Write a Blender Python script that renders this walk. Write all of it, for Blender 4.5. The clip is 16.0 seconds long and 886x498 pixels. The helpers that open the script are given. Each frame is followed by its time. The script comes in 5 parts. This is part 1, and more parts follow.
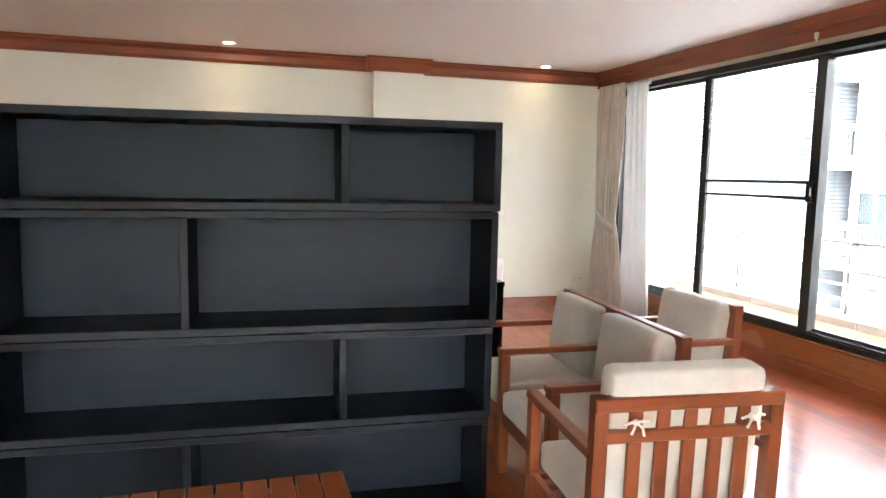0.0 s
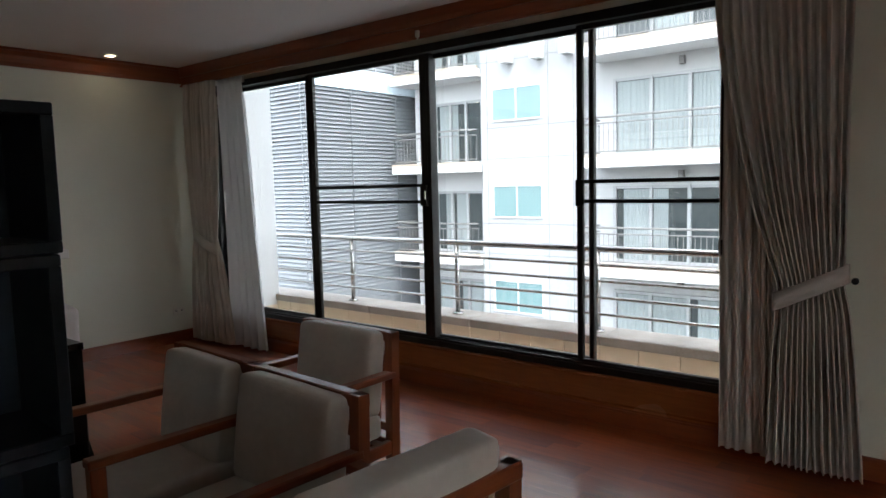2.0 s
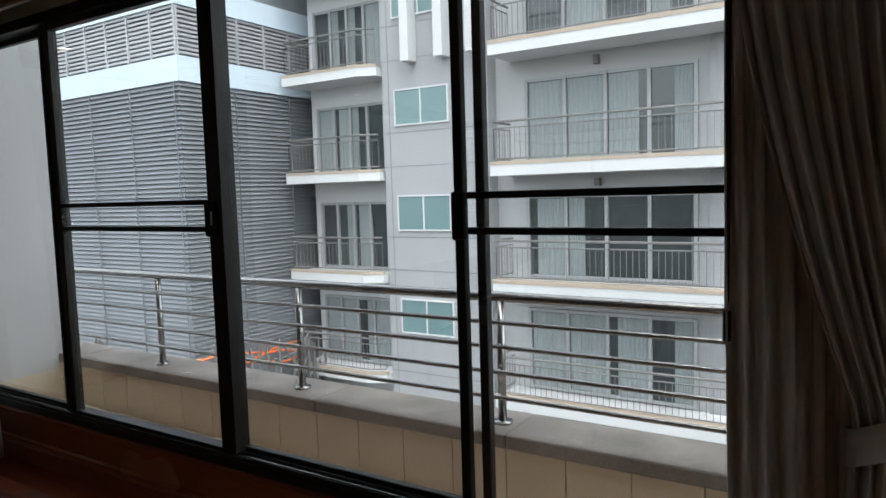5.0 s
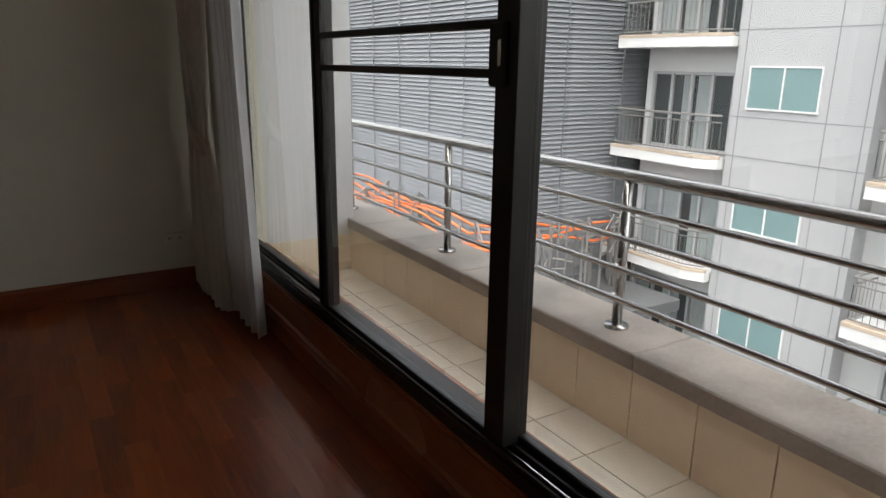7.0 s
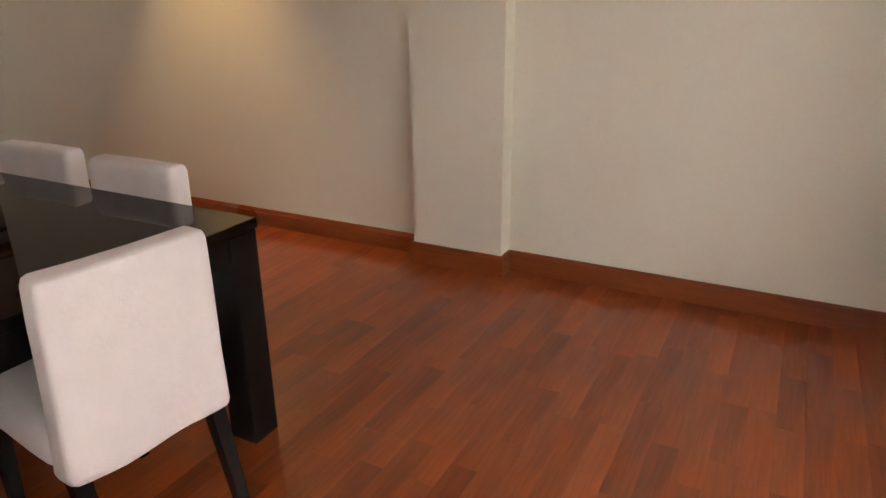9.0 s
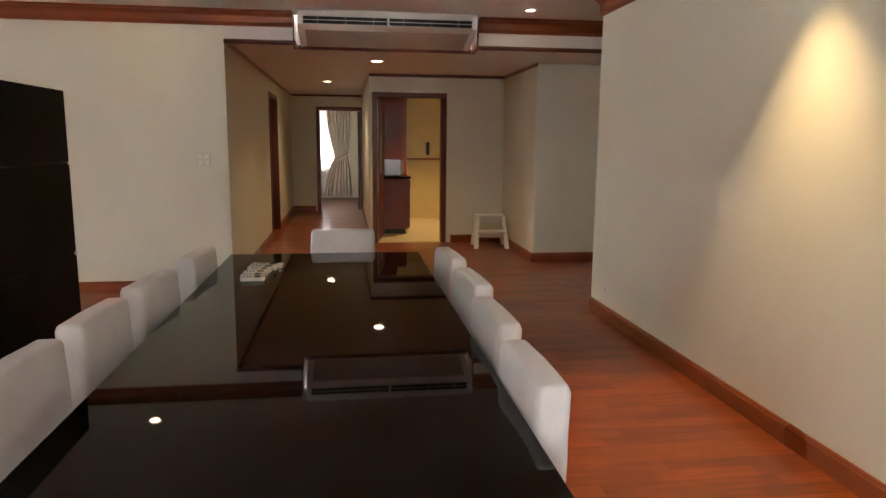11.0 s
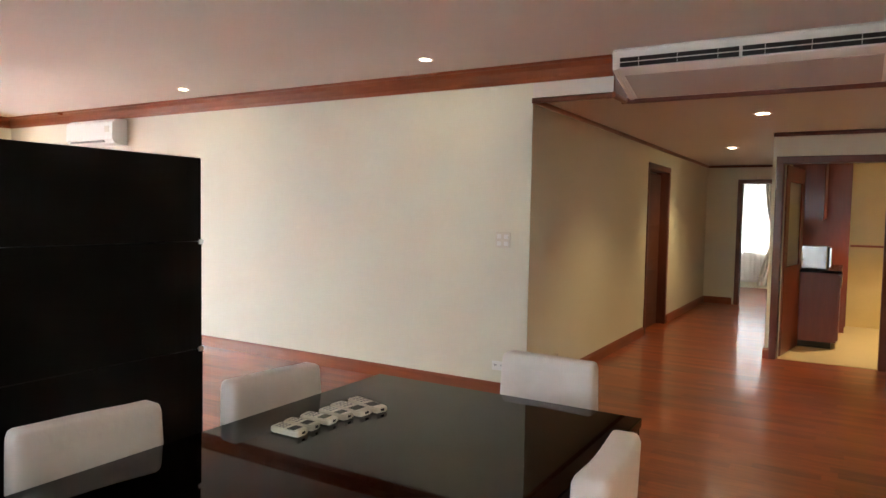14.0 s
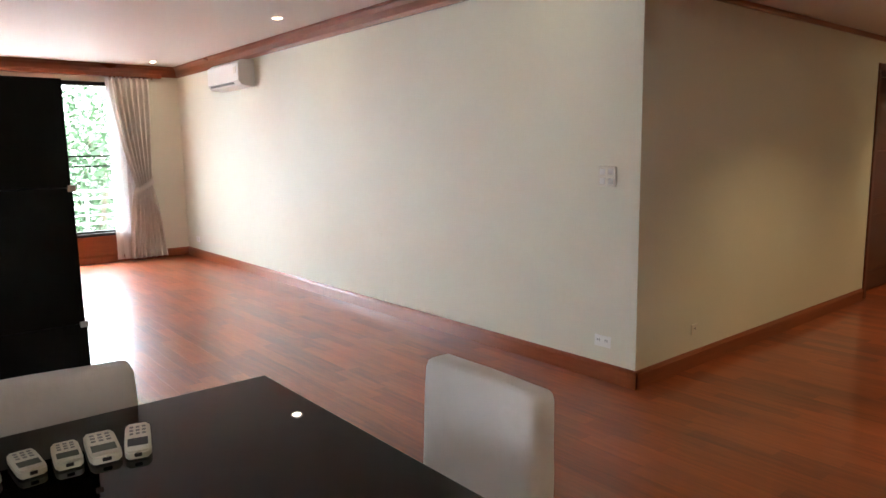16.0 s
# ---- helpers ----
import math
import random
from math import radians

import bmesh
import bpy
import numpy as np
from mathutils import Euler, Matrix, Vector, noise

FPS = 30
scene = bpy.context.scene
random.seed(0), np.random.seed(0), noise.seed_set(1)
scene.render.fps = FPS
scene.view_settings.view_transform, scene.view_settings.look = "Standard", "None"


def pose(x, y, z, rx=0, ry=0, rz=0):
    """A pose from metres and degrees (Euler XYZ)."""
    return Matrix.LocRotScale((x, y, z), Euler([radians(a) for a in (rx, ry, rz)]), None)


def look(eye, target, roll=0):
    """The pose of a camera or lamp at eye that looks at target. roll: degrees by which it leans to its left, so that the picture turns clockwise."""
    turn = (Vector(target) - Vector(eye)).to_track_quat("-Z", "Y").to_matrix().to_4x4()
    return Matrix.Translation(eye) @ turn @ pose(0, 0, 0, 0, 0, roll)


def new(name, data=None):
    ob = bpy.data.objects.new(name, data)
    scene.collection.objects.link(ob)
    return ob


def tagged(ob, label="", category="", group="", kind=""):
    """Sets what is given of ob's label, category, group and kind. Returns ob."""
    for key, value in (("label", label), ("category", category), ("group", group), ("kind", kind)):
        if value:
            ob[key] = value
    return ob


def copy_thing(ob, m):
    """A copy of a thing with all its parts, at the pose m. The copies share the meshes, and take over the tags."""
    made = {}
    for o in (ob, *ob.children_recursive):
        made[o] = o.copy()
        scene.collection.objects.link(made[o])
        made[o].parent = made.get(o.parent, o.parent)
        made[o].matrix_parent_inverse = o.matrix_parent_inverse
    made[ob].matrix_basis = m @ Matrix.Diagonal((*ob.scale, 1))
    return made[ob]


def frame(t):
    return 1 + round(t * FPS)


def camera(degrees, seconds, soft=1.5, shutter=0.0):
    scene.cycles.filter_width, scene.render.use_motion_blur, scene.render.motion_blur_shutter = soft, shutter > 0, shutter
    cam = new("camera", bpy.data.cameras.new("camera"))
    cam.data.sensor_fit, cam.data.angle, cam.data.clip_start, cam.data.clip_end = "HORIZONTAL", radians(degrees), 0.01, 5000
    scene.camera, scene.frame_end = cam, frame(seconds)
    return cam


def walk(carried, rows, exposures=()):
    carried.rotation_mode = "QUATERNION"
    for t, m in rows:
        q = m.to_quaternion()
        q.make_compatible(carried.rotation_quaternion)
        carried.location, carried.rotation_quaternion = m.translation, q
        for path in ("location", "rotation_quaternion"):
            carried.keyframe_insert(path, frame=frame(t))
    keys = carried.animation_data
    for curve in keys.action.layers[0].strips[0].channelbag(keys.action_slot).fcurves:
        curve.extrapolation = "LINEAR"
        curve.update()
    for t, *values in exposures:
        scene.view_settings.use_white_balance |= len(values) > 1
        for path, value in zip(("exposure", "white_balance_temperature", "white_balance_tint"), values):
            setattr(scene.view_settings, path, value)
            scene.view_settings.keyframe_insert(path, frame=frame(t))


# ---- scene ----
cam = camera(66.3, 16.0)
PATH = [
    (0, (-0.312, -0.241, 1.457), (0.278, 1.658, 1.237), 1.1),
    (0.5, (-0.326, -0.105, 1.466), (0.547, 1.682, 1.251), -0.1),
    (1, (-0.233, 0.119, 1.456), (0.864, 1.777, 1.235), -0.6),
    (1.5, (-0.107, 0.36, 1.446), (1.17, 1.886, 1.242), -0.6),
    (2, (0.034, 0.583, 1.452), (1.581, 1.835, 1.262), -1.4),
    (2.5, (0.287, 0.769, 1.464), (1.949, 1.87, 1.299), -2.0),
    (3, (0.552, 0.932, 1.451), (2.267, 1.949, 1.301), -2.1),
    (3.2, (0.665, 0.973, 1.448), (2.407, 1.945, 1.304), -1.7),
    (5.3, (1.954, 1.466, 1.464), (3.616, 2.563, 1.284), -1.5),
    (5.5, (2.05, 1.544, 1.46), (3.681, 2.687, 1.278), -0.9),
    (6, (2.323, 1.798, 1.443), (3.856, 3.065, 1.233), -0.4),
    (6.5, (2.575, 2.051, 1.402), (3.961, 3.46, 1.09), -1.0),
    (7, (2.733, 2.369, 1.354), (3.746, 4.01, 0.824), 0.8),
    (7.5, (2.816, 2.694, 1.343), (3.459, 4.445, 0.622), -0.2),
    (8, (2.902, 2.952, 1.37), (2.966, 4.788, 0.58), -0.1),
    (8.5, (2.832, 3.196, 1.397), (2.338, 4.964, 0.603), -1.0),
    (9, (2.8, 3.483, 1.397), (1.934, 5.14, 0.686), -0.6),
    (9.5, (2.766, 3.76, 1.411), (1.482, 5.163, 0.791), -0.2),
    (10, (2.755, 4.006, 1.424), (1.122, 5.049, 0.927), -1.4),
    (12.3, (1.821, 5.089, 1.441), (-0.078, 4.495, 1.236), 1.6),
    (12.5, (1.708, 5.139, 1.441), (-0.153, 4.429, 1.26), 0.8),
    (13, (1.404, 5.306, 1.455), (-0.362, 4.378, 1.303), 0.2),
    (13.5, (1.09, 5.476, 1.475), (-0.648, 4.495, 1.354), 1.0),
    (14, (0.716, 5.551, 1.459), (-0.999, 4.527, 1.351), 1.1),
    (14.5, (0.34, 5.658, 1.445), (-1.327, 4.559, 1.331), 0.7),
    (15, (-0.027, 5.65, 1.388), (-1.536, 4.359, 1.147), 0.5),
    (15.5, (-0.4, 5.602, 1.394), (-1.731, 4.145, 1.073), -0.8),
    (16, (-0.801, 5.702, 1.42), (-2.059, 4.175, 1.131), -0.9),
]
EXPOSURE = [(0.0, 6.12, 6300, 6), (0.5, 5.08, 6200, 5), (1.0, 4.1, 6200, 5), (1.5, 3.55, 6200, 5), (3.0, 2.95, 6200, 4), (5.5, 1.93, 6300, 4), (6.0, 1.95, 6300, 3), (6.5, 2.1, 6500, 5), (7.0, 2.4, 6900, 8), (7.5, 3.0, 7300, 15), (8.0, 3.72, 7500, 24), (8.5, 4.65, 7700, 23), (9.0, 5.0, 7500, 18), (9.5, 5.1, 7300, 11), (10.0, 5.0, 7000, 10), (12.5, 6.35, 6650, 6), (14.0, 5.95, 6300, 4), (15.0, 5.82, 6100, 4), (16.0, 5.66, 6050, 5)]
walk(cam, [(t, look(eye, target, roll)) for t, eye, target, roll in PATH], EXPOSURE)

# ---- world and sky ----
world = bpy.data.worlds.new("overcast_sky")
scene.world = world
world.use_nodes = True
wn = world.node_tree.nodes
wl = world.node_tree.links
sky = wn.new("ShaderNodeTexSky")
sky.sky_type = "NISHITA"
sky.sun_disc = False
sky.sun_elevation = radians(69)
sky.sun_rotation = radians(218)
sky.air_density, sky.dust_density, sky.ozone_density = 1.0, 3.0, 1.0
soft_sky = wn.new("ShaderNodeHueSaturation")
soft_sky.inputs["Saturation"].default_value = 0.28
wl.new(sky.outputs[0], soft_sky.inputs["Color"])
wl.new(soft_sky.outputs[0], wn["Background"].inputs[0])
wn["Background"].inputs[1].default_value = 0.15

sun = new("sun", bpy.data.lights.new("sun", "SUN"))
sun.data.energy, sun.data.angle, sun.data.color = 0.1, radians(40), (1.0, 0.97, 0.93)
sun.matrix_world = look((0, 0, 30), (7, 9, 0))


# ---- materials ----
def nodes_of(name):
    m = bpy.data.materials.new(name)
    m.use_nodes = True
    return m, m.node_tree.nodes, m.node_tree.links, m.node_tree.nodes["Principled BSDF"]


def surface(name, base, rough=0.5, metal=0.0, var=0.12, scale=2.5, fine=60.0, bump=0.15, coat=0.0, stretch=(1, 1, 1), spec=0.5, sheen=0.0, dist=0.002):
    """Paint, cloth, stone, metal: a base colour with large and fine variation, uneven gloss and fine relief."""
    m, n, l, p = nodes_of(name)
    tc = n.new("ShaderNodeTexCoord")
    mp = n.new("ShaderNodeMapping")
    mp.inputs["Scale"].default_value = stretch
    l.new(tc.outputs["Object"], mp.inputs["Vector"])
    big = n.new("ShaderNodeTexNoise")
    big.inputs["Scale"].default_value, big.inputs["Detail"].default_value = scale, 4
    small = n.new("ShaderNodeTexNoise")
    small.inputs["Scale"].default_value, small.inputs["Detail"].default_value = fine, 3
    for q in (big, small):
        l.new(mp.outputs[0], q.inputs["Vector"])
    add = n.new("ShaderNodeMath")
    add.operation = "MULTIPLY_ADD"
    l.new(small.outputs[0], add.inputs[0])
    add.inputs[1].default_value = 0.45
    l.new(big.outputs[0], add.inputs[2])
    ramp = n.new("ShaderNodeValToRGB")
    e = ramp.color_ramp.elements
    e[0].position, e[1].position = 0.42, 1.03
    e[0].color = (*[c * (1 - var) for c in base], 1)
    e[1].color = (*[min(1, c * (1 + var)) for c in base], 1)
    l.new(add.outputs[0], ramp.inputs[0])
    l.new(ramp.outputs[0], p.inputs["Base Color"])
    rr = n.new("ShaderNodeMapRange")
    rr.inputs["To Min"].default_value, rr.inputs["To Max"].default_value = max(0.02, rough * 0.85), min(1, rough * 1.18)
    l.new(big.outputs[0], rr.inputs["Value"])
    l.new(rr.outputs[0], p.inputs["Roughness"])
    p.inputs["Metallic"].default_value = metal
    p.inputs["Coat Weight"].default_value = coat
    p.inputs["Coat Roughness"].default_value = 0.08
    p.inputs["Specular IOR Level"].default_value = spec
    p.inputs["Sheen Weight"].default_value = sheen
    if bump:
        b = n.new("ShaderNodeBump")
        b.inputs["Strength"].default_value, b.inputs["Distance"].default_value = bump, dist
        l.new(small.outputs[0], b.inputs["Height"])
        l.new(b.outputs[0], p.inputs["Normal"])
    return m


def wood(name, light, dark, axis="z", rough=0.3, coat=0.1, pieces=False, grain=1.0, relief=0.12, spec=0.45):
    """Lacquered timber: long grain along one axis; pieces differ in tone by object and island."""
    m, n, l, p = nodes_of(name)
    tc = n.new("ShaderNodeTexCoord")
    mp = n.new("ShaderNodeMapping")
    s = {"x": (2, 26, 26), "y": (26, 2, 26), "z": (26, 26, 2)}[axis]
    mp.inputs["Scale"].default_value = [v * grain for v in s]
    l.new(tc.outputs["Object"], mp.inputs["Vector"])
    g = n.new("ShaderNodeTexNoise")
    g.inputs["Scale"].default_value, g.inputs["Detail"].default_value, g.inputs["Distortion"].default_value = 1.6, 6, 0.8
    blot = n.new("ShaderNodeTexNoise")
    blot.inputs["Scale"].default_value = 1.3
    l.new(mp.outputs[0], g.inputs["Vector"])
    l.new(tc.outputs["Object"], blot.inputs["Vector"])
    mix = n.new("ShaderNodeMath")
    mix.operation = "MULTIPLY_ADD"
    l.new(g.outputs[0], mix.inputs[0])
    mix.inputs[1].default_value = 0.55
    half = n.new("ShaderNodeMath")
    half.operation = "MULTIPLY"
    l.new(blot.outputs[0], half.inputs[0])
    half.inputs[1].default_value = 0.45
    l.new(half.outputs[0], mix.inputs[2])
    value = mix
    if pieces:
        info = n.new("ShaderNodeObjectInfo")
        geo = n.new("ShaderNodeNewGeometry")
        tot = n.new("ShaderNodeMath")
        tot.operation = "ADD"
        l.new(info.outputs["Random"], tot.inputs[0])
        l.new(geo.outputs["Random Per Island"], tot.inputs[1])
        fr = n.new("ShaderNodeMath")
        fr.operation = "FRACT"
        l.new(tot.outputs[0], fr.inputs[0])
        ms = n.new("ShaderNodeMath")
        ms.operation = "MULTIPLY_ADD"
        l.new(fr.outputs[0], ms.inputs[0])
        ms.inputs[1].default_value = 0.26
        ms2 = n.new("ShaderNodeMath")
        ms2.operation = "SUBTRACT"
        l.new(mix.outputs[0], ms2.inputs[0])
        ms2.inputs[1].default_value = 0.13
        l.new(ms2.outputs[0], ms.inputs[2])
        value = ms
    ramp = n.new("ShaderNodeValToRGB")
    e = ramp.color_ramp.elements
    e[0].position, e[1].position = 0.25, 0.75
    e[0].color, e[1].color = (*dark, 1), (*light, 1)
    l.new(value.outputs[0], ramp.inputs[0])
    l.new(ramp.outputs[0], p.inputs["Base Color"])
    rr = n.new("ShaderNodeMapRange")
    rr.inputs["To Min"].default_value, rr.inputs["To Max"].default_value = rough * 0.75, rough * 1.3
    l.new(blot.outputs[0], rr.inputs["Value"])
    l.new(rr.outputs[0], p.inputs["Roughness"])
    p.inputs["Coat Weight"].default_value = coat
    p.inputs["Coat Roughness"].default_value = 0.12
    p.inputs["Specular IOR Level"].default_value = spec
    if relief:
        b = n.new("ShaderNodeBump")
        b.inputs["Strength"].default_value, b.inputs["Distance"].default_value = relief, 0.001
        l.new(g.outputs[0], b.inputs["Height"])
        l.new(b.outputs[0], p.inputs["Normal"])
    return m


def glass(name, tint=(1, 1, 1), rough=0.0):
    m, n, l, p = nodes_of(name)
    p.inputs["Base Color"].default_value = (*tint, 1)
    p.inputs["Roughness"].default_value = rough
    p.inputs["Transmission Weight"].default_value = 1.0
    p.inputs["IOR"].default_value = 1.45
    return m


def voile(name, colour):
    """Thin cloth that lets light through."""
    m = surface(name, colour, rough=0.85, var=0.05, scale=4, fine=500, bump=0.3)
    n, l = m.node_tree.nodes, m.node_tree.links
    tr = n.new("ShaderNodeBsdfTranslucent")
    tr.inputs["Color"].default_value = (*colour, 1)
    mx = n.new("ShaderNodeMixShader")
    mx.inputs[0].default_value = 0.35
    l.new(n["Principled BSDF"].outputs[0], mx.inputs[1])
    l.new(tr.outputs[0], mx.inputs[2])
    l.new(mx.outputs[0], n["Material Output"].inputs["Surface"])
    return m


def lit(name, colour, strength):
    m, n, l, p = nodes_of(name)
    p.inputs["Base Color"].default_value = (*colour, 1)
    p.inputs["Emission Color"].default_value = (*colour, 1)
    p.inputs["Emission Strength"].default_value = strength
    return m


WALL = surface("cream_wall_paint", (0.69, 0.668, 0.545), rough=0.55, var=0.04, scale=1.2, fine=90, bump=0.12)
CEIL = surface("white_ceiling_paint", (0.70, 0.65, 0.615), rough=0.6, var=0.03, scale=0.8, fine=60, bump=0.06)
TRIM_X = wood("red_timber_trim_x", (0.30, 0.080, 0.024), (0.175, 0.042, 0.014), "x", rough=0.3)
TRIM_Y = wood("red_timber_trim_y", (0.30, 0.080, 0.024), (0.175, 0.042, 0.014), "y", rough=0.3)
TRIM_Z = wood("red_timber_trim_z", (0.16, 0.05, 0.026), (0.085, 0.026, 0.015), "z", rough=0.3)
PANEL_Y = wood("panelled_timber", (0.33, 0.115, 0.035), (0.22, 0.07, 0.024), "y", rough=0.25)
FLOOR = wood("parquet_strip", (0.37, 0.076, 0.012), (0.125, 0.021, 0.005), "y", rough=0.40, coat=0.55, pieces=True, relief=0.0, spec=0.5)
FLOOR_BASE = surface("parquet_joint", (0.05, 0.018, 0.01), rough=0.5)
TEAK_X = wood("teak_frame_x", (0.29, 0.078, 0.024), (0.15, 0.038, 0.014), "x", rough=0.34)
TEAK_Y = wood("teak_frame_y", (0.29, 0.078, 0.024), (0.15, 0.038, 0.014), "y", rough=0.34)
TEAK_Z = wood("teak_frame_z", (0.29, 0.078, 0.024), (0.15, 0.038, 0.014), "z", rough=0.34)
CUSHION = surface("oatmeal_cushion_cloth", (0.58, 0.54, 0.47), rough=0.9, var=0.1, scale=5, fine=30, bump=0.3, sheen=0.3, dist=0.006)
SLIP = surface("white_slipcover_cloth", (0.76, 0.70, 0.66), rough=0.9, var=0.05, scale=6, fine=16, bump=0.35, sheen=0.25, dist=0.012)
TIE = surface("white_tape_tie", (0.8, 0.78, 0.74), rough=0.9, var=0.05)
SHELF = wood("black_stained_shelf", (0.0055, 0.0076, 0.0112), (0.0034, 0.0047, 0.0072), "x", rough=0.4, coat=0.02, spec=0.22)
SHELF_IN = wood("blue_black_back_board", (0.0112, 0.0172, 0.026), (0.006, 0.0095, 0.015), "x", rough=0.45, coat=0.0, spec=0.22)
SHELF_OUT = surface("black_back_panel", (0.003, 0.003, 0.0028), rough=0.6, var=0.2, spec=0.15)
TABLE = surface("black_gloss_lacquer", (0.005, 0.0045, 0.004), rough=0.025, var=0.2, bump=0.0, spec=0.2)
TABLE_MATT = surface("black_satin_lacquer", (0.006, 0.0055, 0.005), rough=0.25, var=0.2, bump=0.05, spec=0.22)
FRAME = surface("black_window_aluminium", (0.014, 0.012, 0.011), rough=0.38, metal=0.3, var=0.25, bump=0.06)
PANE = glass("clear_window_glass")
STEEL = surface("brushed_stainless_steel", (0.42, 0.41, 0.40), rough=0.22, metal=1.0, var=0.08, fine=200, bump=0.08)
CHROME = surface("polished_metal", (0.75, 0.74, 0.72), rough=0.12, metal=1.0, var=0.05, bump=0)
DRAPE = surface("taupe_curtain_cloth", (0.60, 0.55, 0.48), rough=0.9, var=0.08, scale=4, fine=500, bump=0.4, sheen=0.3)
LINING = surface("grey_curtain_lining", (0.62, 0.58, 0.52), rough=0.9, var=0.06, scale=4, fine=500, bump=0.3)
SHEER = voile("white_curtain_lining", (0.80, 0.79, 0.78))
WHITE = surface("white_plastic", (0.78, 0.77, 0.73), rough=0.35, var=0.03, bump=0.03)
CREAM = surface("cream_plastic", (0.68, 0.64, 0.54), rough=0.4, var=0.04, bump=0.03)
# glossy plastic; the underside's shade is put into this grey-pink base colour
GLOSSY = surface("glossy_plastic_shade_tint", (0.50, 0.46, 0.43), rough=0.05, var=0.03, bump=0)
DARK = surface("dark_slot", (0.012, 0.011, 0.011), rough=0.5, var=0.2)
GREY = surface("grey_plastic", (0.22, 0.22, 0.21), rough=0.4, var=0.1)
LCD = surface("remote_screen", (0.16, 0.17, 0.15), rough=0.15, var=0.05, bump=0)
BULB = lit("warm_lamp_glass", (1.0, 0.80, 0.55), 2.2)
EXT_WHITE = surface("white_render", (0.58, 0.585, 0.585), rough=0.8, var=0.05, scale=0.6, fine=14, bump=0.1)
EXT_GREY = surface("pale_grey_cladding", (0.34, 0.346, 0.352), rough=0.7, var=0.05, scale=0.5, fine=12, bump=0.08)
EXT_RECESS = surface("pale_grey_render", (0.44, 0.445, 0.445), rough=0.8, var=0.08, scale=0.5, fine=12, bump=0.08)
JOINT = surface("cladding_joint", (0.19, 0.195, 0.2), rough=0.8)
# dark grey that paints in the shade between louvre slats
EXT_DK = surface("painted_gap_shade", (0.17, 0.18, 0.19), rough=0.8)
SLABEDGE = surface("balcony_tile_edge", (0.40, 0.33, 0.26), rough=0.7, var=0.12, scale=2)
CONCRETE = surface("grey_terrazzo_coping", (0.27, 0.238, 0.21), rough=0.6, var=0.38, scale=3, fine=70, bump=0.25)
TILE_W = surface("beige_wall_tile", (0.68, 0.57, 0.42), rough=0.35, var=0.06, scale=3, fine=25, bump=0.05)
TILE_F = surface("cream_floor_tile", (0.66, 0.60, 0.50), rough=0.45, var=0.10, scale=3, fine=30, bump=0.06)
GROUT = surface("tile_grout", (0.36, 0.32, 0.26), rough=0.9, var=0.15)
LOUVRE = surface("grey_louvre_metal", (0.20, 0.213, 0.228), rough=0.5, metal=0.25, var=0.14, scale=0.7, fine=10)
LOUVRE_LT = surface("light_louvre_metal", (0.42, 0.43, 0.44), rough=0.5, metal=0.2, var=0.1, scale=0.7)
BAND = surface("pale_blue_panel", (0.56, 0.65, 0.72), rough=0.5, var=0.06, scale=0.8)
FAR_GLASS = surface("dark_reflecting_glazing", (0.035, 0.044, 0.045), rough=0.12, var=0.25, scale=0.8, fine=5, bump=0.0, coat=0.5)
TEAL_GLASS = surface("teal_obscure_glazing", (0.15, 0.235, 0.24), rough=0.2, var=0.1, scale=0.8, bump=0)
FAR_CURTAIN = surface("pale_drape_behind_glass", (0.25, 0.28, 0.28), rough=0.8, var=0.12, scale=1)
RAIL_GREY = surface("grey_painted_rail", (0.19, 0.185, 0.18), rough=0.5, metal=0.3)
ORANGE = surface("orange_conduit", (0.72, 0.16, 0.04), rough=0.5, var=0.1)
ROOF = surface("dark_plant_roof", (0.08, 0.085, 0.09), rough=0.85, var=0.4, scale=0.6, fine=8)
ASPHALT = surface("asphalt_ground", (0.07, 0.07, 0.07), rough=0.9, var=0.3, scale=0.2, fine=6)
LEAF = surface("tree_leaves", (0.045, 0.095, 0.035), rough=0.6, var=0.5, scale=1.5, fine=9, bump=0.1)
BARK = surface("tree_bark", (0.12, 0.09, 0.06), rough=0.9, var=0.3, scale=6)
KIT_RED = wood("mahogany_kitchen_door", (0.20, 0.045, 0.022), (0.12, 0.026, 0.014), "z", rough=0.3)
KIT_TILE = surface("yellow_kitchen_tile", (0.66, 0.52, 0.26), rough=0.25, var=0.06, scale=3)
KIT_FLOOR = surface("beige_kitchen_floor_tile", (0.60, 0.48, 0.28), rough=0.35, var=0.08)
DOOR_WOOD = wood("dark_door_timber", (0.105, 0.034, 0.019), (0.06, 0.019, 0.011), "z", rough=0.35)
FROST = glass("frosted_door_glass", (0.9, 0.95, 0.93), 0.35)


# ---- building blocks ----
def thing(name, label="", category="", group="", at=None, kind=""):
    ob = new(name)
    ob.empty_display_size = 0.1
    if at is not None:
        ob.matrix_world = at
    return tagged(ob, label, category, group, kind)


def part(name, bm, material, parent=None, label="", smooth=False, kind="", category="", keep=False):
    """Links a bmesh as one mesh object under a thing or a part."""
    me = bpy.data.meshes.new(name)
    bm.normal_update()
    bm.to_mesh(me)
    if not keep:
        bm.free()
    me.materials.append(material)
    if smooth:
        for f in me.polygons:
            f.use_smooth = True
    ob = new(name, me)
    ob.parent = parent
    return tagged(ob, label, category, "", kind)


def merge(bm, other, m=None):
    if m is not None:
        other.transform(m)
    me = bpy.data.meshes.new("scratch")
    other.to_mesh(me)
    other.free()
    bm.from_mesh(me)
    bpy.data.meshes.remove(me)
    return bm


